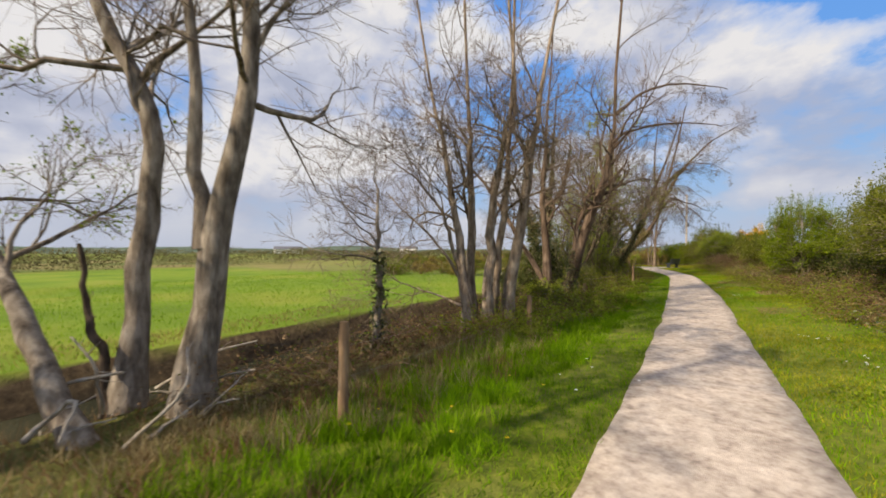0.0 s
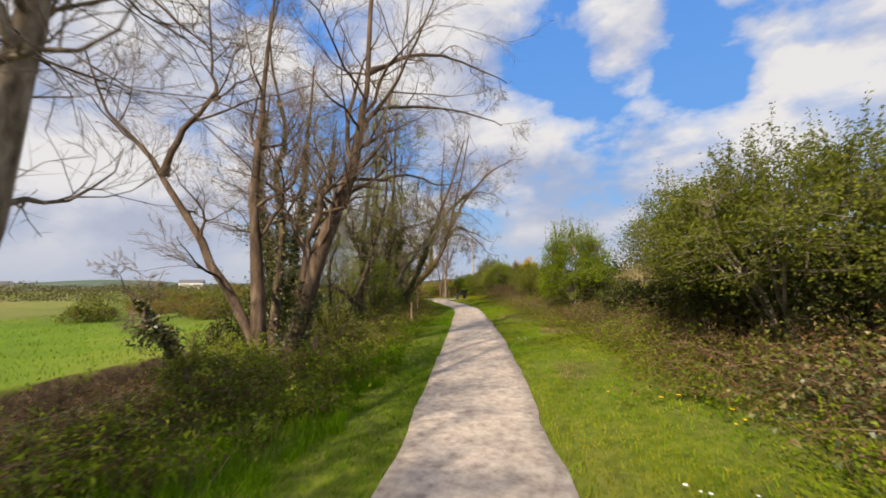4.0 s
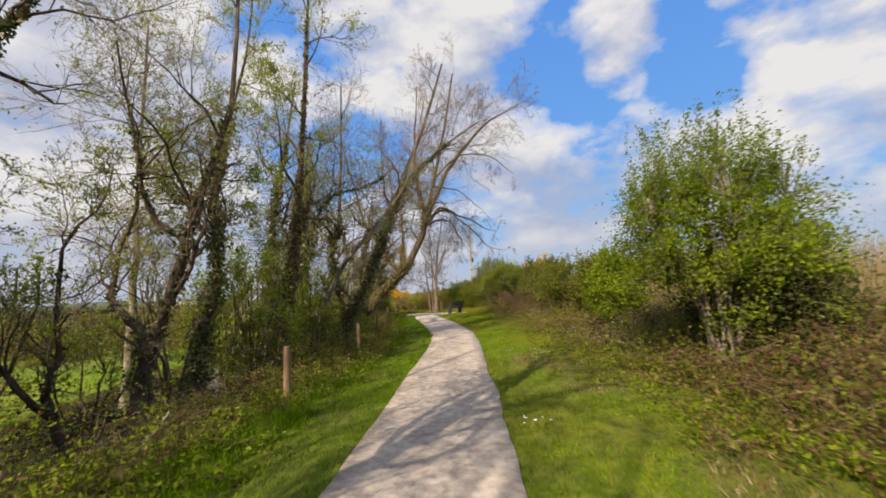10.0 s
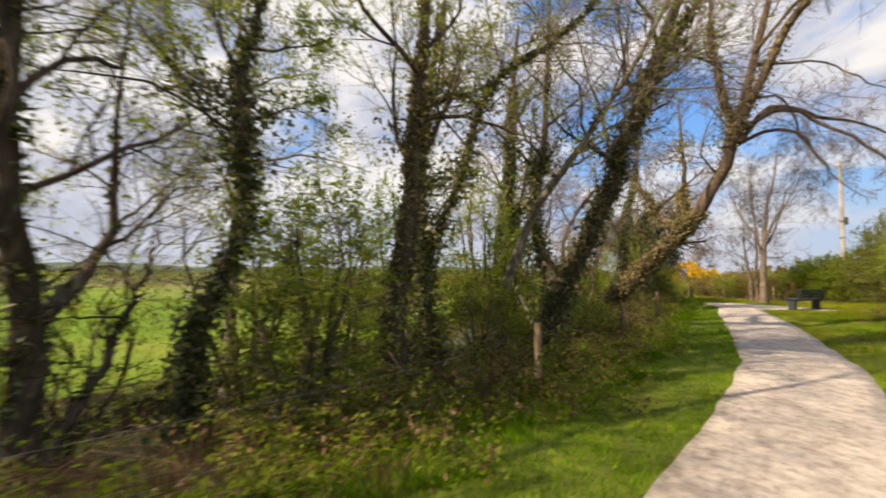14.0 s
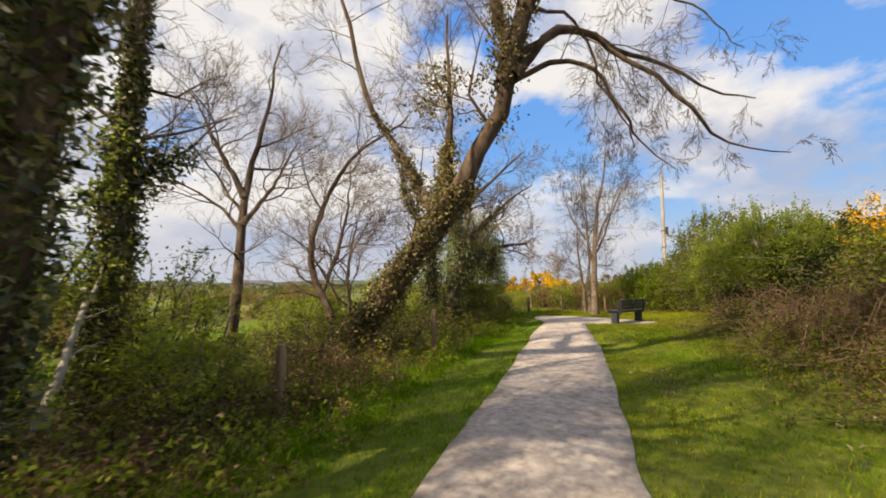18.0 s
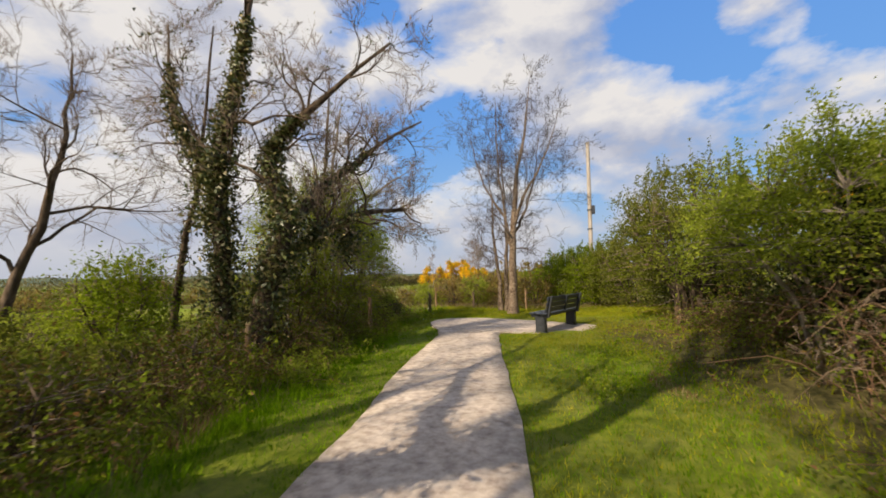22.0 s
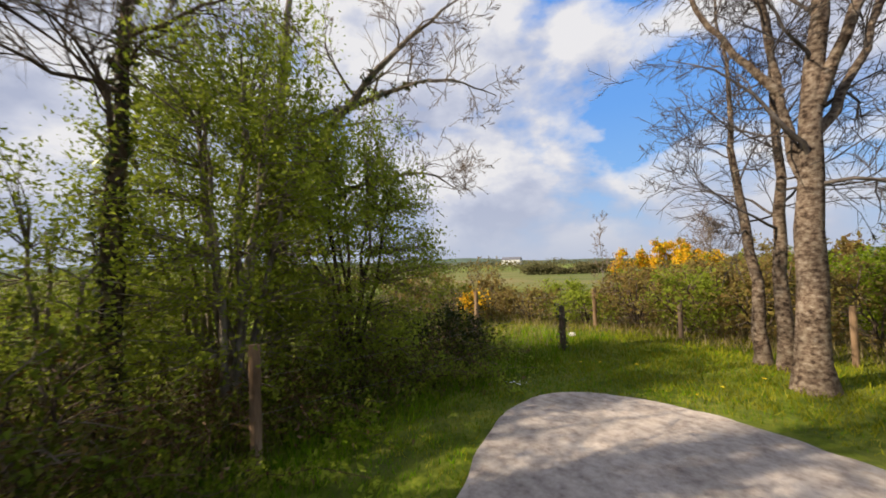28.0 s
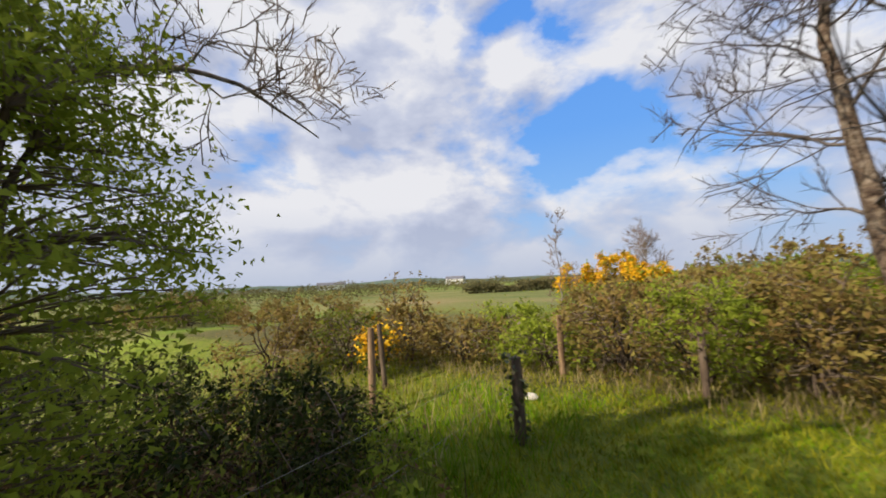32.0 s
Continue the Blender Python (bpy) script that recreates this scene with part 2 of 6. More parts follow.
# very dark leaf: shade inside hedges put into the colour, and dark ivy
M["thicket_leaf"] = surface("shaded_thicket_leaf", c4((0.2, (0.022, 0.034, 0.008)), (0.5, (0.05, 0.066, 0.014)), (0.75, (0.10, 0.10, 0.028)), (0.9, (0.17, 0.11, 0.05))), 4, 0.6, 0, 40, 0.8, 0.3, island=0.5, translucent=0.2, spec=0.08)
M["hedge_far"] = surface("far_hedge_leaf", c4((0.2, (0.07, 0.07, 0.03)), (0.5, (0.14, 0.13, 0.05)), (0.8, (0.25, 0.20, 0.09))), 0.3, 0.8, 0, 40, 0.05, 0.3, island=0.4, translucent=0.2)
M["grass_dry"] = surface("dry_grass", c4((0.2, (0.15, 0.11, 0.045)), (0.5, (0.29, 0.225, 0.11)), (0.8, (0.46, 0.37, 0.20))), 1.5, 0.7, 0, 40, 0.5, 0.25, island=0.6, translucent=0.25)
M["concrete"] = surface("path_concrete", c4((0.28, (0.29, 0.235, 0.20)), (0.42, (0.44, 0.365, 0.31)), (0.55, (0.54, 0.46, 0.39)), (0.72, (0.66, 0.58, 0.50))), 11, 0.9, 0.6, 120, 1.7, 0.22, (1.0, 1.0, 1), spec=0.08)
M["post_wood"] = surface("post_wood", c4((0.3, (0.13, 0.08, 0.045)), (0.55, (0.30, 0.195, 0.115)), (0.75, (0.45, 0.33, 0.21))), 12, 0.85, 0.5, 70, 1.5, 0.25, (1, 1, 0.15))
M["post_rot"] = surface("old_post_wood", c4((0.3, (0.05, 0.035, 0.025)), (0.6, (0.14, 0.10, 0.07)), (0.8, (0.24, 0.19, 0.14))), 12, 0.9, 0.6, 70, 1.5, 0.25, (1, 1, 0.2))
M["pole_wood"] = surface("pole_wood", c4((0.3, (0.26, 0.23, 0.20)), (0.55, (0.42, 0.375, 0.33)), (0.75, (0.54, 0.49, 0.44))), 12, 0.85, 0.5, 70, 1.5, 0.2, (1, 1, 0.1))
M["bench"] = surface("bench_board", c4((0.3, (0.022, 0.025, 0.03)), (0.6, (0.045, 0.05, 0.06)), (0.8, (0.08, 0.085, 0.10))), 10, 0.42, 0.12, 90, 2.0, 0.2, (3, 0.4, 3), spec=0.5)
M["wire"] = surface("wire_metal", c4((0.3, (0.18, 0.16, 0.15)), (0.7, (0.38, 0.36, 0.34))), 30, 0.5, 0, 40, 1, 0.1, metal=0.8)
M["water"] = surface("stream_water", c4((0.3, (0.025, 0.028, 0.018)), (0.7, (0.05, 0.05, 0.03))), 1, 0.06, 0.05, 9, 0.5, 0.2, spec=0.6)
M["petal"] = surface("white_petal", c4((0.3, (0.75, 0.76, 0.74)), (0.7, (0.85, 0.85, 0.82))), 5, 0.6, 0, 40, 1, 0.05)
M["dandelion"] = surface("dandelion_petal", c4((0.3, (0.75, 0.48, 0.01)), (0.7, (0.88, 0.65, 0.02))), 5, 0.6, 0, 40, 1, 0.05)
M["stick"] = surface("pale_stick", c4((0.3, (0.26, 0.22, 0.17)), (0.7, (0.50, 0.45, 0.38))), 12, 0.85, 0.4, 60, 1.5, 0.3, (1, 1, 0.3))
M["stone"] = surface("pale_stone", c4((0.3, (0.45, 0.40, 0.34)), (0.7, (0.66, 0.62, 0.55))), 9, 0.85, 0.6, 40, 1, 0.2)
M["bracket"] = surface("dark_bracket", c4((0.3, (0.03, 0.035, 0.045)), (0.7, (0.06, 0.065, 0.08))), 9, 0.5, 0, 40, 1, 0.1)
M["render_wall"] = surface("white_wall", c4((0.3, (0.72, 0.71, 0.68)), (0.7, (0.82, 0.81, 0.78))), 1, 0.8, 0, 40, 0.1, 0.1)
M["slate"] = surface("slate_roof", c4((0.3, (0.10, 0.10, 0.12)), (0.7, (0.18, 0.18, 0.2))), 1, 0.7, 0, 40, 0.1, 0.1)


def ground_material():
    """Grass, worn grass and bare earth, mixed by the ground's own zones."""
    m = bpy.data.materials.new("ground")
    m.use_nodes = True
    n = Nodes(m.node_tree)
    pos = n.add("ShaderNodeNewGeometry").outputs["Position"]
    zone = n.add("ShaderNodeSeparateColor", _0=n.add("ShaderNodeVertexColor", {"layer_name": "zone"}).outputs[0])
    fine = n.noise(pos, 7.0, 6.0, 0.65)
    broad = n.noise(pos, 0.16, 4.0, 0.55)
    grass = n.ramp(fine, [(0.28, (0.052, 0.085, 0.006)), (0.5, (0.125, 0.165, 0.010)), (0.72, (0.215, 0.235, 0.025))])
    worn = n.ramp(n.noise(pos, 1.6, 5.0, 0.6), [(0.42, (0, 0, 0)), (0.78, (0.45, 0.45, 0.45))])
    grass = n.mix(worn, grass, (0.23, 0.20, 0.075, 1))
    earth = n.ramp(fine, [(0.3, (0.035, 0.024, 0.014)), (0.55, (0.10, 0.07, 0.04)), (0.75, (0.19, 0.15, 0.085))])
    meadow = n.ramp(broad, [(0.3, (0.085, 0.15, 0.012)), (0.5, (0.14, 0.215, 0.016)), (0.65, (0.20, 0.235, 0.03)), (0.8, (0.25, 0.21, 0.07))])
    rough = n.ramp(n.noise(pos, 0.05, 5.0, 0.6), [(0.3, (0.075, 0.115, 0.025)), (0.5, (0.15, 0.155, 0.045)), (0.7, (0.25, 0.185, 0.09))])
    col = n.mix(zone.outputs[0], grass, earth)
    col = n.mix(zone.outputs[1], col, meadow)
    col = n.mix(zone.outputs[2], col, rough)
    b = n.add("ShaderNodeBump", Strength=0.8, Distance=0.05, Height=n.noise(pos, 25.0, 5.0, 0.7))
    bsdf = n.add("ShaderNodeBsdfPrincipled", Base_Color=col, Roughness=0.9, Specular_IOR_Level=0.15, Normal=b)
    n.add("ShaderNodeOutputMaterial", _0=bsdf)
    return m


M["ground"] = ground_material()


def hill_material():
    m = bpy.data.materials.new("hill")
    m.use_nodes = True
    n = Nodes(m.node_tree)
    pos = n.add("ShaderNodeNewGeometry").outputs["Position"]
    col = n.ramp(n.noise(pos, 0.012, 5.0, 0.65), [(0.3, (0.06, 0.085, 0.075)), (0.55, (0.11, 0.145, 0.11)), (0.75, (0.19, 0.20, 0.15))])
    n.add("ShaderNodeOutputMaterial", _0=n.add("ShaderNodeBsdfPrincipled", Base_Color=col, Roughness=1.0, Specular_IOR_Level=0.0))
    return m


M["hill"] = hill_material()


# ---- mesh tools ----
def mesh_of(name, verts, faces, mat, smooth=False):
    """A mesh from arrays of places and of faces with three or four corners."""
    me = bpy.data.meshes.new(name)
    verts, faces = np.asarray(verts, np.float32), np.asarray(faces, np.int32)
    k = faces.shape[1]
    me.vertices.add(len(verts))
    me.vertices.foreach_set("co", verts.ravel())
    me.loops.add(faces.size)
    me.loops.foreach_set("vertex_index", faces.ravel())
    me.polygons.add(len(faces))
    me.polygons.foreach_set("loop_start", np.arange(0, faces.size, k, dtype=np.int32))
    me.polygons.foreach_set("loop_total", np.full(len(faces), k, np.int32))
    if smooth:
        me.polygons.foreach_set("use_smooth", np.ones(len(faces), bool))
    me.materials.append(M[mat])
    me.update(calc_edges=True)
    me.validate()
    return me


def piece(name, data, parent=None, label=""):
    ob = new(name, data)
    if parent is not None:
        ob.parent = parent
    if label:
        tagged(ob, label)
    return ob


def part(name, bm, material, parent, label="", smooth=False):
    me = bpy.data.meshes.new(name)
    bmesh.ops.recalc_face_normals(bm, faces=bm.faces)
    for f in bm.faces:
        f.smooth = smooth
    bm.to_mesh(me)
    bm.free()
    me.materials.append(M[material])
    return piece(name, me, parent, label)


def box_bm(size, m=Matrix(), bevel=0.008):
    bm = bmesh.new()
    bmesh.ops.create_cube(bm, size=1, matrix=m @ Matrix.Diagonal((*size, 1)))
    if bevel:
        bmesh.ops.bevel(bm, geom=bm.edges[:], offset=bevel, segments=2, affect="EDGES")
    return bm


def merged(sets):
    """Joins pairs of places and faces."""
    out_v, out_f, at = [], [], 0
    for v, f in sets:
        out_v.append(v)
        out_f.append(f + at)
        at += len(v)
    return np.concatenate(out_v), np.concatenate(out_f)


def tubes(P, R, k):
    """Round branches along lines P (lines, points, 3) with radii R."""
    B, n, _ = P.shape
    tan = np.gradient(P, axis=1)
    tan /= np.linalg.norm(tan, axis=2, keepdims=True) + 1e-9
    mean = tan.mean(1)
    ref = np.where(np.abs(mean[:, 2:3]) < 0.75, [[0.0, 0.0, 1.0]], [[1.0, 0.0, 0.0]])[:, None, :]
    u = np.cross(tan, ref)
    u /= np.linalg.norm(u, axis=2, keepdims=True) + 1e-9
    v = np.cross(tan, u)
    a = np.arange(k) * 2 * np.pi / k
    ring = u[:, :, None, :] * np.cos(a)[None, None, :, None] + v[:, :, None, :] * np.sin(a)[None, None, :, None]
    V = P[:, :, None, :] + ring * R[:, :, None, None]
    idx = np.arange(B * n * k).reshape(B, n, k)
    nxt = np.roll(idx, -1, axis=2)
    F = np.stack([idx[:, :-1], nxt[:, :-1], nxt[:, 1:], idx[:, 1:]], -1).reshape(-1, 4)
    return V.reshape(-1, 3), F


def unit(v):
    return v / (np.linalg.norm(v, axis=-1, keepdims=True) + 1e-9)


def resample(points, n):
    """A smooth line of n points through the given ones."""
    p = np.asarray(points, float)
    p = np.vstack([2 * p[0] - p[1], p, 2 * p[-1] - p[-2]])
    t = np.linspace(0, len(p) - 3 - 1e-6, n)
    i = t.astype(int)
    f = (t - i)[:, None]
    a, b, c, d = p[i], p[i + 1], p[i + 2], p[i + 3]
    return 0.5 * (2 * b + (c - a) * f + (2 * a - 5 * b + 4 * c - d) * f**2 + (3 * b - a - 3 * c + d) * f**3)


def sprout(rng, P, R, each, t0, angle, length, n, wig, up, thin=0.6, fixed=False):
    """Children of the lines P: each gives `each` shoots past the share t0 of its length."""
    B, N, _ = P.shape
    who = np.repeat(np.arange(B), each)
    m = len(who)
    t = t0 + (1 - t0) * ((np.tile(np.arange(each), B) + rng.random(m)) / each)
    f = t * (N - 1)
    i = np.minimum(f.astype(int), N - 2)
    w = (f - i)[:, None]
    start = P[who, i] * (1 - w) + P[who, i + 1] * w
    r = R[who, i] * (1 - w[:, 0]) + R[who, i + 1] * w[:, 0]
    tan = unit(P[who, i + 1] - P[who, i])
    side = unit(np.cross(tan, rng.normal(size=(m, 3))))
    a = np.radians(angle) * (0.7 + 0.6 * rng.random(m))[:, None]
    d = unit(tan * np.cos(a) + side * np.sin(a))
    size = np.linalg.norm(np.diff(P, axis=1), axis=2).sum(1)[who]
    L = (np.full(m, length) if fixed else length * size) * (1.1 - 0.55 * t) * (0.6 + 0.7 * rng.random(m))
    out = np.empty((m, n, 3))
    out[:, 0] = start
    step = (L / (n - 1))[:, None]
    for j in range(1, n):
        d = unit(d + wig * rng.normal(size=(m, 3)) + np.array([0, 0, up]))
        out[:, j] = out[:, j - 1] + d * step
    r0 = np.minimum(r * thin, L * 0.018 + 0.002)
    rad = r0[:, None] * np.linspace(1, 0.12, n)[None]
    return out, rad, who


def leaves(rng, at, size, flat=0.4, corners=4):
    """Small leaves turned at random: folded, of four corners, or the tiniest of three."""
    m = len(at)
    nrm = unit(rng.normal(size=(m, 3)) + np.array([0, 0, flat]))
    u = unit(np.cross(nrm, rng.normal(size=(m, 3))))
    v = np.cross(nrm, u)
    s = (size * (0.6 + 0.8 * rng.random(m)))[:, None]
    if corners == 3:
        V = np.stack([at - u * s * 0.6 - v * s * 0.3, at + v * s * 0.42, at + u * s * 0.7 - v * s * 0.1], 1)
    else:
        V = np.stack([at - u * s * 0.6, at + v * s * 0.34 + nrm * s * 0.12, at + u * s * 0.6, at - v * s * 0.34 + nrm * s * 0.12], 1)
    return V.reshape(-1, 3), np.arange(m * corners).reshape(-1, corners)


def spikes(A, B, r):
    """Fine straight twigs from A to B, three-sided and pointed."""
    d = unit(B - A)
    ref = np.where(np.abs(d[:, 2:3]) < 0.75, [[0.0, 0.0, 1.0]], [[1.0, 0.0, 0.0]])
    u = unit(np.cross(d, ref))
    v = np.cross(d, u)
    ring = [A + (u * math.cos(a) + v * math.sin(a)) * r[:, None] for a in (0.0, 2.094, 4.189)]
    V = np.stack(ring + [B], 1).reshape(-1, 3)
    i = np.arange(len(A))[:, None] * 4
    return V, np.concatenate([i + [0, 1, 3], i + [1, 2, 3], i + [2, 0, 3]])


def shoots(rng, P, each, t0, angle, length, up, r):
    """Straight twigs off the lines P."""
    L, _, _ = sprout(rng, P, np.full(P.shape[:2], 1.0), each, t0, angle, length, 2, 0.0, up, 1.0)
    return L, spikes(L[:, 0], L[:, 1], np.full(len(L), r))


# ---- the lie of the land ----
LEFT = np.array([(-60, -3.2), (-8, -0.95), (-2, -0.72), (2.4, -0.5), (4.3, -0.39), (6, -0.28), (8, -0.17), (9.6, -0.08), (12, -0.01), (14, 0.05), (16, 0.1), (18, 0.13), (22.4, 0.16), (25, 0.21), (26.6, 0.18), (28.6, 0.07), (29.5, -0.07), (31, -0.34), (33.2, -0.74), (34.4, -0.97), (36, -1.29), (37.8, -1.66), (39.4, -1.9), (40.9, -2.12), (42, -2.6)])
RIGHT = np.array([(-60, -1.6), (-8, 0.6), (-2, 0.76), (3.4, 1.0), (5.5, 1.09), (7, 1.16), (9.5, 1.28), (11.7, 1.41), (13.8, 1.5), (16.1, 1.59), (20, 1.61), (24, 1.6), (26, 1.62), (27.7, 1.55), (29.4, 1.42), (30.8, 1.18), (32.4, 0.91), (34.5, 0.62), (35.9, 0.36), (37.5, 0.02), (38.4, -0.18), (40.9, -0.68), (41.45, -0.76)])
STREAM = np.array([(-80, -16), (0, -7.7), (5, -7.3), (10, -7.1), (14, -6.6), (20, -5.3), (27, -6.4), (34, -10), (45, -16), (80, -40)])


def left_edge(y):
    return np.interp(y, LEFT[:, 0], LEFT[:, 1])


def right_edge(y):
    return np.interp(y, RIGHT[:, 0], RIGHT[:, 1])


def smooth01(x):
    x = np.clip(x, 0, 1)
    return x * x * (3 - 2 * x)


def wave(x, y):
    return 0.5 * np.sin(0.9 * x + 1.3 * np.sin(0.5 * y)) + 0.3 * np.sin(1.7 * y + 0.8 * x) + 0.2 * np.sin(2.9 * x - 2.3 * y)


def land(x, y):
    """Height of the ground."""
    x, y = np.asarray(x, float), np.asarray(y, float)
    dl = left_edge(y) - x
    dr = x - right_edge(y)
    north = smooth01((y - 43) / 5)
    z = -0.10 * smooth01(dl / 2.0) - 0.28 * smooth01((dl - 1.6) / 3.0)
    s = x - np.interp(y, STREAM[:, 0], STREAM[:, 1])
    z = z - 0.85 * (1 - smooth01(np.where(s > 0, (s - 0.8) / 1.3, (-s - 0.75) / 0.4)))
    z = z - 0.12 * smooth01((-s - 1.5) / 4)
    z = np.where(north > 0, z * (1 - north) + north * (0.06 - 0.55 * smooth01((y - 47.5) / 9)), z)
    bank = 0.08 * smooth01(dr / 1.6) + 0.62 * smooth01((dr - 1.9) / 3.6) + 0.25 * smooth01((dr - 5) / 10)
    z = z + bank * (1 - smooth01((y - 39) / 3) * 0.75) * (1 - smooth01((y - 60) / 30))
    near = np.exp(-((np.maximum(np.abs(x) - 12, 0) / 10) ** 2))
    edge = smooth01((np.minimum(np.abs(dl), np.abs(dr)) - 0.05) / 0.6)
    off = (dl > 0) | (dr > 0) | (y > 45)
    return z + np.where(off, 0.035 * wave(x, y) * near * edge, 0)


def make_ground():
    xs = np.unique(np.concatenate([-np.geomspace(14, 4000, 60), np.arange(-14, 8.01, 0.2), np.geomspace(8, 4000, 60)]))
    ys = np.unique(np.concatenate([-8 - np.geomspace(0.5, 4000, 40), np.arange(-8, 56, 0.3), 55 + np.geomspace(1, 4000, 60)]))
    X, Y = np.meshgrid(xs, ys)
    Z = land(X, Y)
    ny, nx = X.shape
    i = np.arange(ny * nx).reshape(ny, nx)
    F = np.stack([i[:-1, :-1], i[:-1, 1:], i[1:, 1:], i[1:, :-1]], -1).reshape(-1, 4)
    me = mesh_of("ground", np.stack([X, Y, Z], -1).reshape(-1, 3), F, "ground", True)
    dl, dr = left_edge(Y) - X, X - right_edge(Y)
    s = X - np.interp(Y, STREAM[:, 0], STREAM[:, 1])
    earth = np.clip(smooth01((dl - 1.7 + 0.5 * wave(X, Y)) / 1.0) * 0.5, 0, 1) * (1 - smooth01((-s - 1.0) / 0.3)) * (1 - smooth01((Y - 42) / 3))
    earth = np.maximum(earth, smooth01((s + 1.3) / 0.15) * smooth01((1.0 - s) / 0.8) * (1 - smooth01((Y - 40) / 4)))
    earth = np.maximum(earth, 0.75 * smooth01((dr - 1.9 + 0.4 * wave(X, Y)) / 0.8) * (1 - smooth01((Y - 42) / 3)))
    earth = np.maximum(earth, 0.7 * smooth01((Y - 47.0 + 0.5 * wave(X, Y)) / 0.8) * (1 - smooth01((Y - 60) / 6)))
    bare = smooth01((wave(X * 1.1 + 3, Y * 0.75) + 0.1) / 0.35) * smooth01((dr - 0.5) / 0.3) * smooth01((2.0 - dr) / 0.4) * (Y < 40)
    earth = np.maximum(earth, 0.3 * bare)
    meadow = smooth01((-s - 1.15) / 0.2)
    rough = np.maximum(smooth01((-X - 46 - 5 * np.sin(Y * 0.07)) / 8), smooth01((Y - 60) / 10))
    rough = np.maximum(rough, smooth01((X - 10) / 5))
    rough = np.maximum(rough, 0.8 * smooth01((Y - 24 + 3 * wave(X * 0.3, Y * 0.3)) / 8) * smooth01((-s - 2.6) / 1.0))
    far = smooth01((np.hypot(X, Y) - 110) / 60)
    rough = rough * (1 - 0.55 * far)
    col = np.stack([earth, meadow, rough, np.ones_like(earth)], -1).reshape(-1, 4).astype(np.float32)
    att = me.color_attributes.new("zone", "FLOAT_COLOR", "POINT")
    att.data.foreach_set("color", col.ravel())
    return tagged(piece("ground", me), "grassy ground with a stream bed and low banks", "ground", kind="structure")


make_ground()


def make_path():
    rng = np.random.default_rng(3)
    ys = np.arange(-30, 41.46, 0.2)
    jl = np.convolve(rng.normal(size=len(ys) + 4), np.ones(5) / 5, "valid") * 0.035
    jr = np.convolve(rng.normal(size=len(ys) + 4), np.ones(5) / 5, "valid") * 0.035
    L, Rr = left_edge(ys) + jl, right_edge(ys) + jr
    cols = 7
    f = np.linspace(0, 1, cols)
    X = L[:, None] * (1 - f) + Rr[:, None] * f
    Y = np.repeat(ys[:, None], cols, 1)
    Z = 0.03 + 0.012 * np.sin(np.pi * f)[None] + 0.004 * wave(X * 2, Y)
    X = np.concatenate([X[:, :1] - 0.02, X, X[:, -1:] + 0.02], 1)
    Y = np.concatenate([Y[:, :1], Y, Y[:, -1:]], 1)
    Z = np.concatenate([Z[:, :1] - 0.15, Z, Z[:, -1:] - 0.15], 1)
    ny, nx = X.shape
    i = np.arange(ny * nx).reshape(ny, nx)
    F = np.stack([i[:-1, :-1], i[:-1, 1:], i[1:, 1:], i[1:, :-1]], -1).reshape(-1, 4)
    ob = piece("path", mesh_of("path", np.stack([X, Y, Z], -1).reshape(-1, 3), F, "concrete", True))
    tagged(ob, "pale worn concrete footpath with ragged grassy edges", "path", kind="structure")
    rim = [(-2.13, 41.0), (-2.34, 41.5), (-2.7, 42.13), (-3.0, 42.8), (-3.06, 43.35), (-2.92, 43.78), (-2.56, 44.05), (-2.1, 44.16), (-1.66, 44.18), (-1.22, 44.1), (-0.82, 43.95), (-0.4, 43.8), (0.4, 43.5), (1.0, 43.2), (1.55, 42.73), (1.2, 41.75), (0.83, 40.75), (0.45, 41.0), (0.07, 41.2), (-0.4, 41.33), (-0.74, 41.36)]
    rim = resample(np.array([(x, y, 0.0) for x, y in rim + rim[:1]]), 120)[:-1]
    rim[:, :2] += np.convolve(rng.normal(size=len(rim) + 2), np.ones(3) / 3, "valid")[:, None] * 0.02
    bm = bmesh.new()
    top = [bm.verts.new((x, y, 0.047)) for x, y, _ in rim]
    face = bm.faces.new(top)
    low = bmesh.ops.extrude_face_region(bm, geom=[face])
    for v in [g for g in low["geom"] if isinstance(g, bmesh.types.BMVert)]:
        v.co.z = -0.12
    bmesh.ops.triangulate(bm, faces=[f for f in bm.faces if len(f.verts) > 4])
    part("bench_pad", bm, "concrete", ob, "rounded concrete end of the path under the bench")


make_path()


def make_water():
    ys = np.linspace(-80, 46, 90)
    c = np.interp(ys, STREAM[:, 0], STREAM[:, 1])
    V = np.concatenate([np.stack([c - 1.2, ys, np.full_like(ys, -0.98)], -1), np.stack([c + 2.2, ys, np.full_like(ys, -0.98)], -1)])
    n = len(ys)
    i = np.arange(n - 1)
    F = np.stack([i, i + n, i + n + 1, i + 1], -1)
    tagged(piece("stream", mesh_of("stream", V, F, "water")), "narrow still dark stream between earth banks", "stream", kind="structure")


make_water()


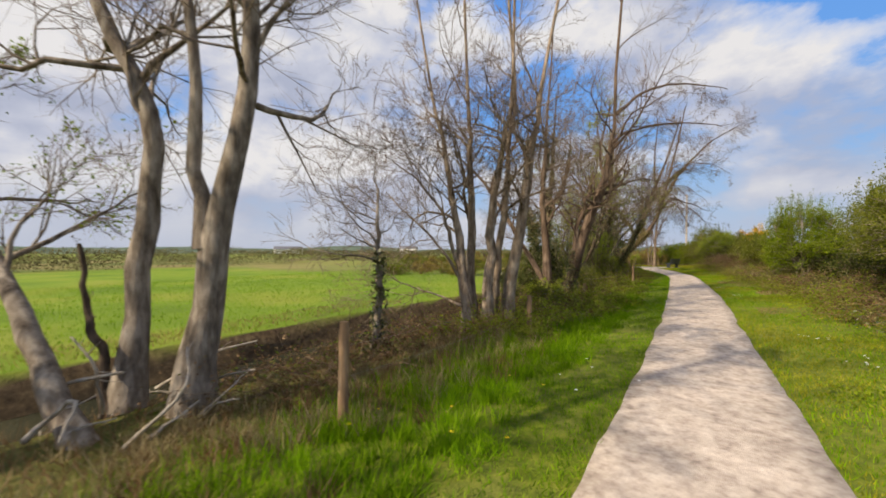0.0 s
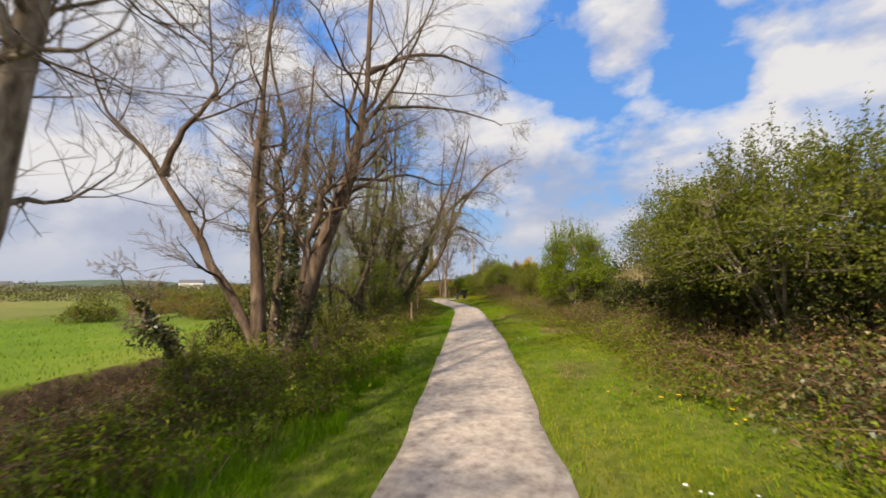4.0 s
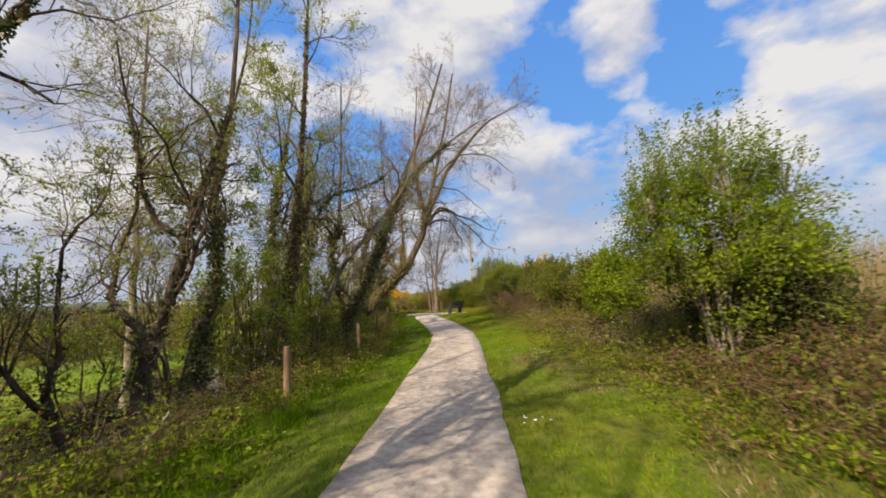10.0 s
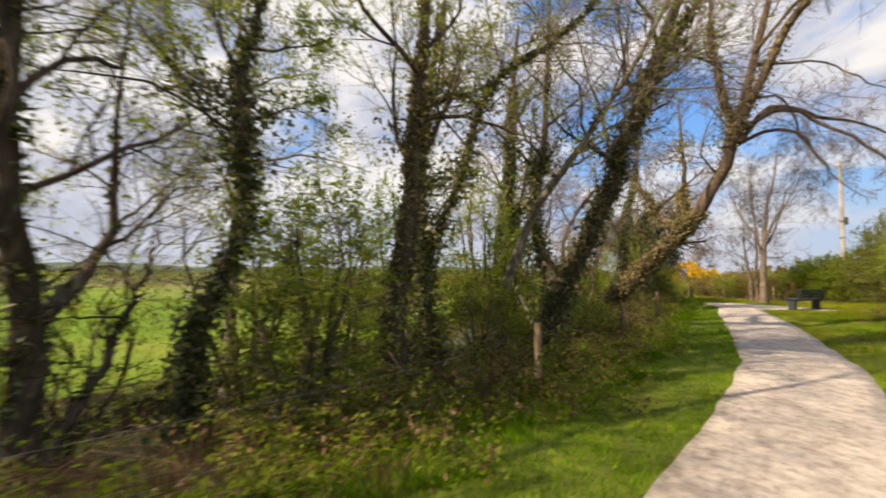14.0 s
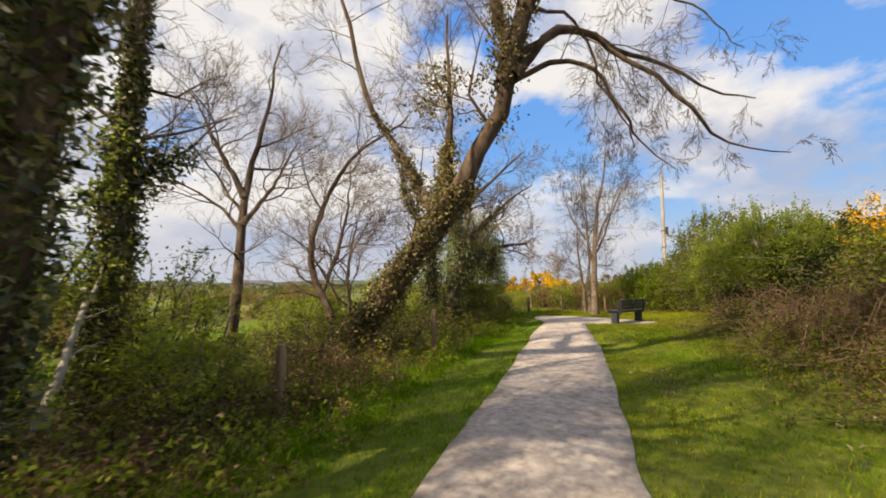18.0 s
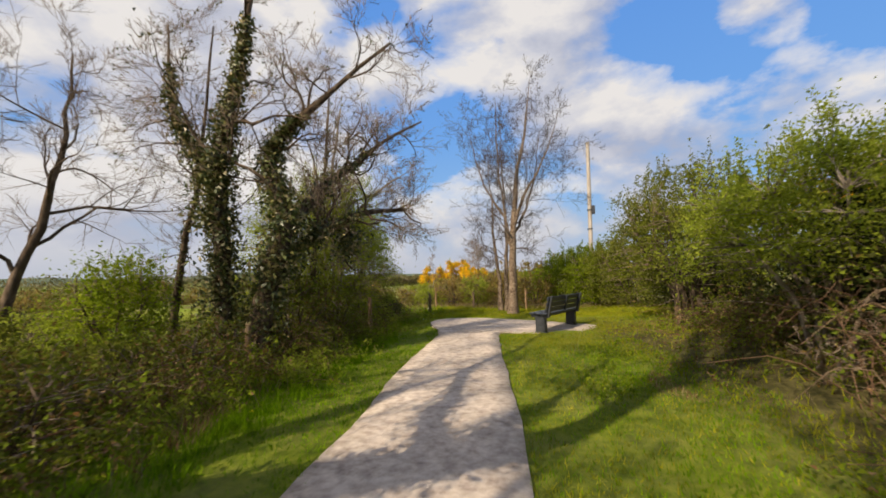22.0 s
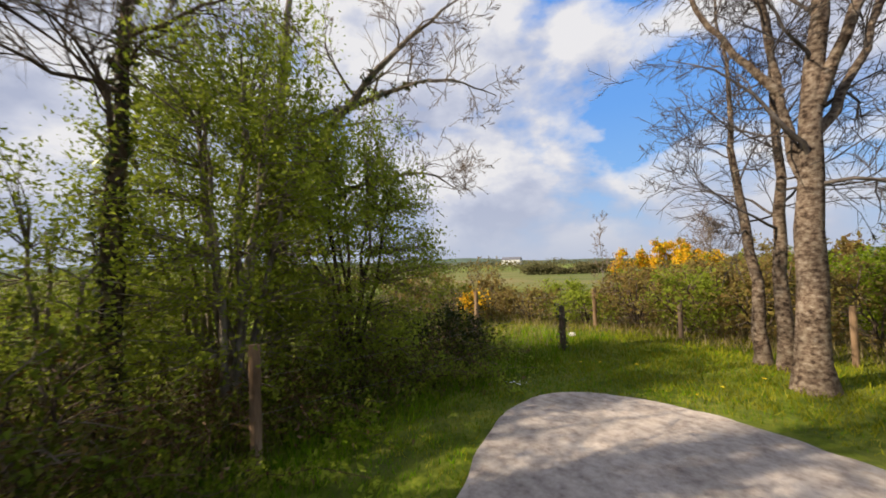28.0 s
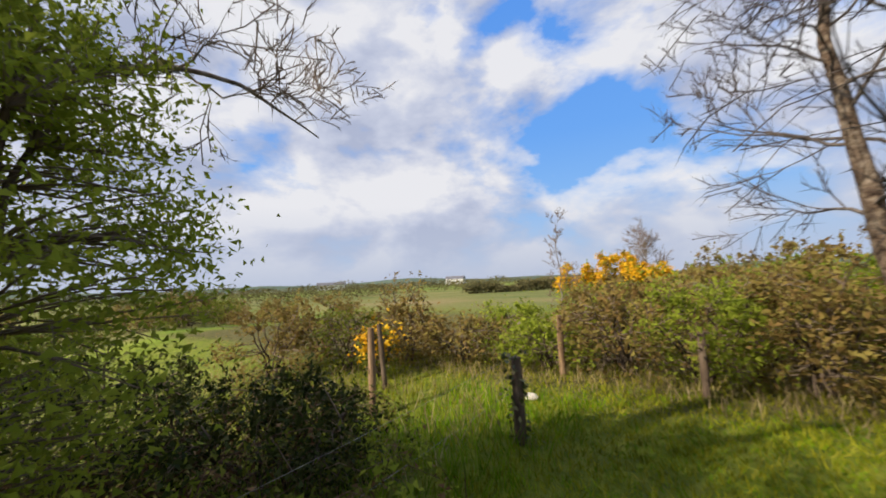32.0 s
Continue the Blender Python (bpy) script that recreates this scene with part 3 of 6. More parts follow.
def make_hills():
    rng = np.random.default_rng(8)
    a = np.linspace(-np.pi, np.pi, 361)
    h = 9 + 9 * np.sin(2.3 * a + 1) ** 2 + 5 * np.sin(7 * a) + 3 * np.sin(17 * a + 2) + 1.2 * np.convolve(rng.normal(size=363), np.ones(3) / 3, "valid")
    rows = []
    for r, k in ((700, -0.4), (800, 0.25), (950, 0.7), (1250, 1.15), (1700, 0.4)):
        rows.append(np.stack([r * np.sin(a), 20 + r * np.cos(a), np.maximum(h * k, -1) - 1.5], -1))
    V = np.stack(rows)
    i = np.arange(V.shape[0] * 361).reshape(-1, 361)
    F = np.stack([i[:-1, :-1], i[:-1, 1:], i[1:, 1:], i[1:, :-1]], -1).reshape(-1, 4)
    tagged(piece("backdrop_hills", mesh_of("hills", V.reshape(-1, 3), F, "hill", True)), "low wooded hills along the horizon", "hills", kind="structure")


make_hills()


# ---- plants ----
def stand(name, label, category, x, y, group="", kind=""):
    """An empty at the foot of a thing, and its pose undone for the meshes below it."""
    ob = new(name)
    ob.location = (x, y, float(land(x, y)))
    ob.empty_display_size = 0.2
    return tagged(ob, label, category, group, kind)


def hung(name, v, f, mat, parent, label="", smooth=True, kind="", root=None):
    """A mesh in world places as a part of a thing."""
    o = piece(name, mesh_of(name, v - np.array((root or parent).location), f, mat, smooth), parent, label)
    return tagged(o, kind=kind) if kind else o


def stem_line(points, r0, r1, n, rng, jig):
    p = resample(points, n)
    p[1:] += rng.normal(size=(n - 1, 3)) * jig * np.array([1, 1, 0.3])
    r = np.linspace(0, 1, n)
    rad = r0 + (r1 - r0) * r
    rad[0] *= 1.45
    rad[1] *= 1.12
    return p, rad * (1 + 0.05 * rng.normal(size=n))


def bare_tree(label, stems, seed, bark="bark", limb_mat="", limbs=7, reach=2.2, first=0.35, twig_each=(6, 6, 5), ivy=0, ivy_mat="ivy", ivy_out=0.12, ivy_to=0.8, leaf=0, leaf_mat="leaf", rise=0.06, droop=0.0, angle=48, fine=1.1, thin=0.5, twig_mat="twig", ivy_size=0.068, leaf_size=0.045, boughs=(), wig=0.25):
    """A tree from stems given as (points, foot radius, tip radius): trunks, limbs, twigs and, where it has them, hanging boughs, ivy and leaves."""
    rng = np.random.default_rng(seed)
    x, y, z = stems[0][0][0]
    ob = stand("tree", label, "tree", x, y)
    crown = []
    full = 1.45 if y < 13 or y > 40 else 1.2 if y > 25.5 else 1.0
    fine = fine * full

    def branch_out(lines, holders, count, start, span, lift, fall, shaft):
        P = np.stack([p for p, _ in lines])
        R = np.stack([r for _, r in lines])
        if not count:
            return P, R
        L1, R1, who1 = sprout(rng, P, R, count, start, angle, span, 9, wig, lift, thin, True)
        L2, R2, who2 = sprout(rng, L1, R1, twig_each[0], 0.15, 42, 0.62, 6, 0.2, lift - fall, 0.62)
        for i in range(len(L1)):
            own = who2 == i
            hung("limb", *merged([tubes(L1[i:i + 1], R1[i:i + 1], 6), tubes(L2[own], R2[own], 3)]), limb_mat or shaft, holders[int(who1[i])], root=ob)
        L3, R3, _ = sprout(rng, L2, R2, twig_each[1], 0.12, 42, 0.66, 3, 0.22, 0.05 - fall, 0.62)
        R3 = np.maximum(R3, 0.0028 * fine)
        L4, S4 = shoots(rng, L3, twig_each[2] + 1, 0.1, 40, 0.6, 0.12 - fall, 0.0022 * fine)
        L5, S5 = shoots(rng, L4[::3 if full > 1.2 else 4], 1, 0.3, 38, 0.6, 0.12 - fall, 0.0016 * fine)
        crown.append((L3, R3, L4, merged([S4, S5]), L1))
        return P, R

    lines, trunks = [], []
    for pts, r0, r1 in stems:
        p, r = stem_line(pts, r0, r1 * 0.55, 16, rng, 0.02)
        lines.append((p, r))
        trunks.append(hung("trunk", *tubes(p[None], r[None], 10), bark, ob))
    P, R = branch_out(lines, trunks, int(limbs * full), first, reach * 1.55, rise, droop, bark)
    if boughs:
        extra, arms = [], []
        for pts, r0, r1 in boughs:
            p, r = stem_line(pts, r0, r1, 16, rng, 0.03)
            extra.append((p, r))
            arms.append(hung("bough", *tubes(p[None], r[None], 7), bark, ob))
        branch_out(extra, arms, 6, 0.2, 1.15, -0.08, 0.17, bark)
    hung("branchwork", *merged([tubes(q[0], q[1], 3) for q in crown]), twig_mat, ob, kind="stuff")
    hung("crown", *merged([q[3] for q in crown]), twig_mat, ob, "fine leafless twigs", False, "stuff")
    if ivy:
        m = ivy
        who = np.where(rng.random(m) < 0.45, 0, rng.integers(0, len(P), m))
        t = rng.random(m) ** 1.15 * ivy_to * 15
        i = np.minimum(t.astype(int), 14)
        w = (t - i)[:, None]
        c = P[who, i] * (1 - w) + P[who, i + 1] * w
        d = unit(rng.normal(size=(m, 3)) * np.array([1, 1, 0.25]))
        thick = (R[who, i] * 1.02 + ivy_out * rng.random(m) ** 2 * (1.15 - t / 15))[:, None]
        at = c + d * thick
        if ivy > 2000:
            q = crown[0][4][:, :5]
            n2 = min(ivy // 4, 1400)
            q = q.reshape(-1, 3)
            q = q[q[:, 2] < 0.42 * q[:, 2].max()]
            hub = q[rng.integers(0, len(q), 26)]
            at = np.concatenate([at, hub[rng.integers(0, 26, n2)] + rng.normal(size=(n2, 3)) * np.array([0.16, 0.16, 0.13])])
        hung("ivy", *leaves(rng, at, ivy_size, 0.4, 3), ivy_mat, ob, "dark glossy ivy climbing the trunk", False, "stuff")
    if leaf:
        q = np.concatenate([c[j].reshape(-1, 3) for c in crown for j in (0, 2)])
        at = q[rng.integers(0, len(q), leaf)] + rng.normal(size=(leaf, 3)) * 0.035
        hung("foliage", *leaves(rng, at, leaf_size, 0.4, 3), leaf_mat, ob, "fresh green spring leaves", False, "stuff")
    return ob


def shrub(name, label, category, x, y, high, wide, seed, leaf_mat="leaf_olive", count=9000, size=0.05, clumps=90, stems=9, bark="bark_dark", lift=0.25, long=1.0, group="", top=0.0, flower=0, turn=0.0, tuft=0.14, twiggy=3, spire=0.16, low_sprays=0):
    """A bush: stems from one foot, a branch to each of many leaf clumps, and the leaves."""
    rng = np.random.default_rng(seed)
    count, size = int(count * 0.64), size * 1.2
    ob = stand(name, label, category, x, y, group)
    z0 = ob.location.z
    a, u = rng.random(clumps) * 2 * np.pi, rng.random(clumps)
    hgt = lift + (1 - lift) * rng.random(clumps) ** 0.8
    hgt[:low_sprays] = 0.12 + (lift - 0.1) * rng.random(low_sprays)
    ring = np.sqrt(np.clip(1 - ((hgt - 0.5) / 0.56) ** 2, 0.05, 1)) * (0.25 + 0.77 * u ** 0.5)
    cx, cy = np.cos(a) * ring * wide, np.sin(a) * ring * wide * long
    c, s = math.cos(turn), math.sin(turn)
    cen = np.stack([x + cx * c - cy * s, y + cx * s + cy * c, z0 + high * (hgt + 0.10 * rng.normal(size=clumps) * hgt) + top * cx], -1)
    cen[:, 2] = np.maximum(cen[:, 2], land(cen[:, 0], cen[:, 1]) + 0.08)
    S, SR = [], []
    for i in range(stems):
        b = 2 * np.pi * (i + rng.random()) / stems
        rr = (0.25 + 0.5 * rng.random()) * wide
        ex, ey = math.cos(b) * rr, math.sin(b) * rr * long
        fx, fy = ex * c - ey * s, ex * s + ey * c
        p = resample([(x + 0.18 * fx, y + 0.18 * fy, z0 - 0.06), (x + 0.3 * fx, y + 0.3 * fy, z0 + high * 0.3), (x + 0.8 * fx, y + 0.8 * fy, z0 + high * 0.62), (x + fx, y + fy, z0 + high * (0.8 + 0.15 * rng.random()))], 9)
        p[1:] += rng.normal(size=(8, 3)) * 0.025
        S.append(p)
        SR.append(np.linspace(0.028, 0.008, 9) * (0.5 + high * 0.28))
    S, SR = np.stack(S), np.stack(SR)
    hung("stem", *tubes(S, SR, 6), bark, ob)
    flat = S[:, 2:8].reshape(-1, 3)
    d = np.linalg.norm(cen[:, None] - flat[None], axis=2) + 0.8 * np.maximum(flat[None, :, 2] - cen[:, None, 2], 0)
    st = flat[d.argmin(1)]
    mid = (st + cen) / 2 + rng.normal(size=cen.shape) * 0.08 + np.array([0, 0, 0.06])
    f = np.linspace(0, 1, 4)[None, :, None]
    B = (1 - f) ** 2 * st[:, None] + 2 * f * (1 - f) * mid[:, None] + f * f * (cen[:, None] + (cen - st)[:, None] * 0.08)
    BR = np.repeat(np.linspace(0.010, 0.003, 4)[None], clumps, 0)
    T, TS = shoots(rng, B, twiggy + 1, 0.4, 48, 0.45, 0.25, 0.0022)
    top_c = cen[np.argsort(-cen[:, 2])[: max(6, clumps // 4)]]
    U = np.stack([top_c, top_c + np.stack([rng.normal(size=len(top_c)) * 0.07, rng.normal(size=len(top_c)) * 0.07, high * spire * (0.4 + rng.random(len(top_c)) ** 2)], -1)], 1)
    hung("branchwork", *tubes(B, BR, 3), bark if bark != "bark_dark" else "twig", ob, kind="stuff")
    hung("twigwork", *merged([TS, spikes(U[:, 0], U[:, 1], np.full(len(U), 0.004))]), bark if bark != "bark_dark" else "twig", ob, kind="stuff", smooth=False)
    who = rng.integers(0, clumps, count)
    at = cen[who] + rng.normal(size=(count, 3)) * np.array([1, 1, 0.7]) * tuft * (0.6 + 0.8 * rng.random(clumps))[who][:, None]
    low = int(count * 0.3)
    w = rng.random(low)[:, None]
    i = rng.integers(0, len(T), low)
    at[:low] = T[i, 0] * (1 - w) + T[i, 1] * w + rng.normal(size=(low, 3)) * 0.03
    many = int(count * 0.10)
    w = rng.random(many)[:, None]
    i = rng.integers(0, len(U), many)
    at[low:low + many] = U[i, 0] * (1 - w) + U[i, 1] * w + rng.normal(size=(many, 3)) * 0.025
    at[:, 2] = np.maximum(at[:, 2], land(at[:, 0], at[:, 1]) + 0.03)
    hung("foliage", *leaves(rng, at, size, 0.9, 3), leaf_mat, ob, kind="stuff", smooth=False)
    if flower:
        topc = np.argsort(-cen[:, 2])[: max(4, int(clumps * 0.5))]
        at = cen[topc[rng.integers(0, len(topc), flower)]] + rng.normal(size=(flower, 3)) * tuft * 0.9
        hung("blossom", *leaves(rng, at, size * 1.1), "gorse_flower", ob, "bright orange-yellow blossom", False, "stuff")
    return ob


def canes(name, label, category, x, y, rx, ry, seed, count=60, high=0.9, leaf_n=1800, leaf_mat="leaf_bramble", size=0.055, mat="dry_stem", group="", dead=0.0):
    """Arching canes over a patch of ground, with leaves."""
    rng = np.random.default_rng(seed)
    ob = stand(name, label, category, x, y, group)
    a, r = rng.random(count) * 2 * np.pi, np.sqrt(rng.random(count))
    bx, by = x + rx * r * np.cos(a), y + ry * r * np.sin(a)
    d, L = rng.random(count) * 2 * np.pi, 0.5 + 0.9 * rng.random(count)
    t = np.linspace(0, 1, 6)[None]
    X = bx[:, None] + np.cos(d)[:, None] * L[:, None] * t
    Y = by[:, None] + np.sin(d)[:, None] * L[:, None] * t
    hh = high * (0.4 + 0.8 * rng.random(count))[:, None]
    Z = land(X, Y) + hh * (1 - (2 * np.minimum(t * 0.75, 1) - 1) ** 2) + 0.02
    P = np.stack([X, Y, Z], -1)
    P[:, 1:] += rng.normal(size=(count, 5, 3)) * 0.03
    R = np.repeat(np.linspace(0.006, 0.003, 6)[None], count, 0)
    T, TS = shoots(rng, P, 4, 0.2, 55, 0.4, 0.05, 0.002)
    hung("tangle", *tubes(P, R, 3), mat, ob, kind="stuff")
    hung("twigwork", *TS, mat, ob, kind="stuff", smooth=False)
    if leaf_n:
        q = np.concatenate([P.reshape(-1, 3), T.reshape(-1, 3)])
        at = q[rng.integers(0, len(q), leaf_n)] + rng.normal(size=(leaf_n, 3)) * 0.05
        at[:, 2] = np.maximum(at[:, 2], land(at[:, 0], at[:, 1]) + 0.02)
        brown = int(leaf_n * dead)
        hung("foliage", *leaves(rng, at[brown:], size, 0.9, 3), leaf_mat, ob, kind="stuff", smooth=False)
        if brown:
            hung("dead_fronds", *leaves(rng, at[:brown], size * 0.9, 0.7, 3), "leaf_dead", ob, "withered rusty brown fronds", kind="stuff", smooth=False)
    return ob


def blades(name, label, xs, ys, height, width, mat, seed, lean=0.35, segs=1, drop=0.0):
    """Grass as one object: a narrow blade at each place."""
    rng = np.random.default_rng(seed)
    n = len(xs)
    zs = land(xs, ys) - 0.01
    h = height * (0.55 + 0.8 * rng.random(n))
    a = rng.random(n) * 2 * np.pi
    w = width * (0.6 + 0.8 * rng.random(n))
    sx, sy = np.cos(a) * w / 2, np.sin(a) * w / 2
    b = rng.random(n) * 2 * np.pi
    tilt = lean * rng.random(n) * h
    base = np.stack([xs, ys, zs], -1)
    side = np.stack([sx, sy, np.zeros(n)], -1)
    tip = base + np.stack([np.cos(b) * tilt, np.sin(b) * tilt, h], -1)
    if segs == 1:
        V = np.stack([base - side, base + side, tip], 1).reshape(-1, 3)
        F = np.arange(3 * n).reshape(-1, 3)
    else:
        mid = base + (tip - base) * np.array([0.35, 0.35, 0.6])
        V = np.stack([base - side, base + side, mid + side * 0.8, mid - side * 0.8, tip], 1).reshape(-1, 3)
        i = np.arange(n)[:, None] * 5
        F = np.concatenate([i + [0, 1, 2], i + [0, 2, 3], i + [3, 2, 4]])
    return tagged(piece(name, mesh_of(name, V, F, mat)), label, "grass", kind="stuff")


# ---- trees beside the stream ----
bare_tree("leaning bare alder with grey bark beside the stream", [([(-4.95, 1.5, -0.5), (-5.85, 1.35, 0.6), (-7.1, 1.25, 1.9), (-8.2, 1.3, 4.0)], 0.14, 0.05)], 11, limbs=6, reach=1.5, leaf=1500, first=0.45)
bare_tree("bare grey-barked alder, its trunk bending high up", [([(-5.75, 2.15, -0.5), (-5.82, 2.3, 1.0), (-5.7, 2.4, 2.4), (-5.7, 2.3, 3.5), (-6.3, 2.0, 4.8), (-6.8, 1.7, 6.8), (-6.6, 1.9, 10.0)], 0.17, 0.05)], 12, limbs=12, reach=2.2, first=0.42)
bare_tree("bare forked alder with pale grey bark", [
    ([(-4.9, 2.5, -0.5), (-4.78, 2.6, 0.9), (-4.68, 2.63, 1.75), (-4.5, 2.75, 2.6), (-4.35, 2.82, 3.8), (-4.3, 2.9, 5.5), (-4.1, 3.2, 8.0), (-3.9, 3.4, 10.5)], 0.2, 0.05),
    ([(-4.76, 2.58, 1.55), (-4.86, 2.52, 2.5), (-4.86, 2.5, 3.5), (-5.0, 2.4, 5.0), (-5.5, 2.3, 6.8), (-5.7, 2.3, 9.0)], 0.1, 0.03)], 13, limbs=12, reach=2.0, first=0.48)
bare_tree("ivy-hung alder at the start of the path", [([(-7.2, -3.5, -0.4), (-7.2, -3.5, 2.0), (-7.0, -3.3, 4.5), (-6.6, -3.2, 8.0), (-6.2, -3.0, 11.0)], 0.17, 0.05)], 47, limbs=13, reach=2.0, ivy=4500, leaf_size=0.06, leaf=4500, leaf_mat="ivy")
bare_tree("bare alder at the start of the path", [([(-6.0, -6.0, -0.4), (-5.9, -6.0, 2.5), (-5.6, -5.8, 5.0), (-5.2, -5.6, 8.5), (-4.8, -5.4, 11.0)], 0.18, 0.05)], 48, limbs=13, reach=2.0, leaf_size=0.06, leaf=4000, leaf_mat="ivy")
bare_tree("thin broken snag with no crown", [([(-5.7, 2.0, -0.5), (-5.95, 1.95, 0.35), (-6.1, 1.9, 0.8), (-6.15, 1.85, 1.6)], 0.065, 0.05)], 14, limbs=2, reach=0.25, twig_each=(2, 2, 2), bark="bark_dark")
bare_tree("small twiggy alder wrapped in ivy", [([(-4.5, 5.4, -0.5), (-4.45, 5.4, 1.0), (-4.55, 5.5, 2.0), (-4.7, 5.6, 3.1)], 0.08, 0.02)], 15, limbs=9, reach=1.3, first=0.4, twig_each=(5, 4, 3), ivy=700, ivy_to=0.5, fine=0.75, thin=0.4, angle=60)
bare_tree("tall bare alder with five grey stems from one stool", [
    ([(-3.72, 7.55, -0.4), (-3.82, 7.62, 0.3), (-3.94, 7.66, 1.1), (-4.06, 7.72, 2.03), (-4.31, 7.78, 3.08), (-4.52, 7.84, 4.17), (-4.85, 7.9, 5.1), (-5.4, 7.9, 8.2)], 0.135, 0.035),
    ([(-3.86, 8.1, -0.4), (-3.93, 8.1, 0.8), (-3.96, 8.1, 1.66), (-3.88, 8.1, 2.49), (-3.98, 8.1, 4.01), (-3.93, 8.1, 4.78), (-4.2, 8.2, 9.3)], 0.145, 0.04),
    ([(-3.42, 7.9, -0.4), (-3.38, 7.9, 0.8), (-3.34, 7.9, 1.57), (-3.27, 7.9, 2.52), (-3.14, 7.9, 3.31), (-3.01, 7.9, 4.11), (-2.85, 7.95, 5.0), (-2.9, 8.2, 9.0)], 0.135, 0.04),
    ([(-3.6, 8.5, -0.4), (-3.5, 8.48, 0.6), (-3.41, 8.46, 1.23), (-3.3, 8.42, 2.1), (-3.15, 8.38, 3.22), (-3.05, 8.34, 4.33), (-2.9, 8.3, 5.17), (-3.2, 8.3, 9.2)], 0.125, 0.035),
    ([(-3.2, 8.4, -0.4), (-3.1, 8.4, 0.6), (-2.91, 8.4, 1.49), (-2.7, 8.4, 2.78), (-2.58, 8.4, 3.64), (-2.45, 8.4, 4.33), (-2.3, 8.45, 5.4), (-1.7, 8.7, 8.8)], 0.17, 0.04),
    ([(-3.96, 7.64, 1.15), (-4.13, 7.4, 1.92), (-4.2, 7.2, 2.4), (-4.6, 7.0, 3.02), (-5.2, 6.8, 3.5)], 0.055, 0.02),
    ([(-3.9, 7.62, 0.85), (-4.41, 7.4, 1.67), (-4.98, 7.2, 2.27), (-5.56, 7.0, 2.89)], 0.04, 0.012),
    ([(-3.85, 7.6, 0.3), (-4.66, 7.47, 0.59), (-5.35, 7.33, 0.78), (-5.86, 7.2, 1.12)], 0.03, 0.008)], 16, bark="bark_pale", limbs=7, reach=1.7, first=0.34, fine=1.0, twig_each=(6, 5, 4))

bare_tree("ivy-clad snag leaning over the bank", [([(-4.7, 12.9, -0.4), (-4.9, 12.9, 0.4), (-5.3, 12.8, 1.0), (-5.7, 12.7, 1.5)], 0.1, 0.04)], 18, limbs=4, reach=0.7, ivy=2250, bark="bark_dark")
bare_tree("bare forked alder with reddish brown bark", [
    ([(-3.57, 13.6, -0.4), (-3.61, 13.6, 0.91), (-3.7, 13.6, 2.24), (-3.8, 13.6, 3.49), (-3.67, 13.6, 4.6), (-3.6, 13.6, 5.9), (-3.4, 13.7, 9.2)], 0.16, 0.04),
    ([(-3.6, 13.6, 0.1), (-3.75, 13.6, 0.5), (-4.06, 13.6, 1.0), (-4.53, 13.6, 1.72), (-5.04, 13.6, 2.65), (-5.81, 13.6, 3.85), (-6.49, 13.6, 4.67), (-7.1, 13.6, 5.3), (-7.6, 13.5, 6.6)], 0.125, 0.03),
    ([(-5.74, 13.6, 3.8), (-5.51, 13.6, 4.56), (-5.05, 13.6, 5.15), (-4.72, 13.6, 5.62), (-4.8, 13.6, 6.3), (-4.9, 13.5, 8.0)], 0.075, 0.025)], 19, bark="bark_red", limbs=8, reach=1.9, first=0.3)
bare_tree("tall leaning bare tree with thick cracked bark", [
    ([(-3.15, 13.65, -0.4), (-2.94, 13.65, 0.24), (-2.75, 13.65, 0.75), (-2.41, 13.65, 2.02), (-1.93, 13.65, 3.33), (-1.68, 13.65, 4.13), (-1.52, 13.65, 4.95), (-1.42, 13.65, 5.7), (-1.2, 13.8, 9.8)], 0.24, 0.06),
    ([(-2.74, 13.62, 0.9), (-2.66, 13.55, 1.64), (-2.5, 13.5, 2.56), (-2.1, 13.45, 3.7)], 0.11, 0.09)], 20, bark="bark_red", limbs=13, reach=2.4, first=0.4, ivy=1500, ivy_to=0.3, boughs=[
    ([(-1.66, 13.7, 4.3), (-1.45, 14.2, 5.3), (-0.85, 14.82, 5.75), (-0.05, 15.38, 5.95), (0.86, 15.94, 6.0), (1.76, 16.5, 5.9)], 0.055, 0.012),
    ([(-1.83, 13.7, 3.67), (-1.22, 14.15, 3.79), (-0.64, 14.6, 3.97), (0.02, 15.05, 3.85), (0.47, 15.5, 4.03)], 0.04, 0.012),
    ([(-1.4, 13.7, 6.0), (-0.6, 14.6, 6.9), (0.6, 15.6, 7.3), (1.9, 16.6, 7.2)], 0.06, 0.012)])
bare_tree("twisting bare tree with patches of ivy", [([(-4.3, 15.6, -0.4), (-4.18, 15.6, 1.54), (-4.1, 15.6, 2.63), (-4.13, 15.6, 3.54), (-4.28, 15.6, 4.48), (-4.06, 15.6, 5.41), (-4.5, 15.6, 7.2), (-4.6, 15.6, 9.0)], 0.12, 0.03)], 50, bark="bark_dark", limbs=11, reach=1.6, first=0.25, ivy=1600, ivy_to=0.8)
bare_tree("ivy-covered tree, dark green to the crown", [
    ([(-4.85, 17.2, -0.5), (-4.98, 17.2, 0.98), (-5.13, 17.2, 1.73), (-5.46, 17.2, 3.31), (-5.6, 17.2, 4.6), (-5.4, 17.3, 7.5)], 0.15, 0.05)], 21, bark="bark_dark", limbs=9, reach=1.7, ivy=7000, ivy_to=0.95, leaf=900, leaf_mat="ivy", ivy_out=0.32)
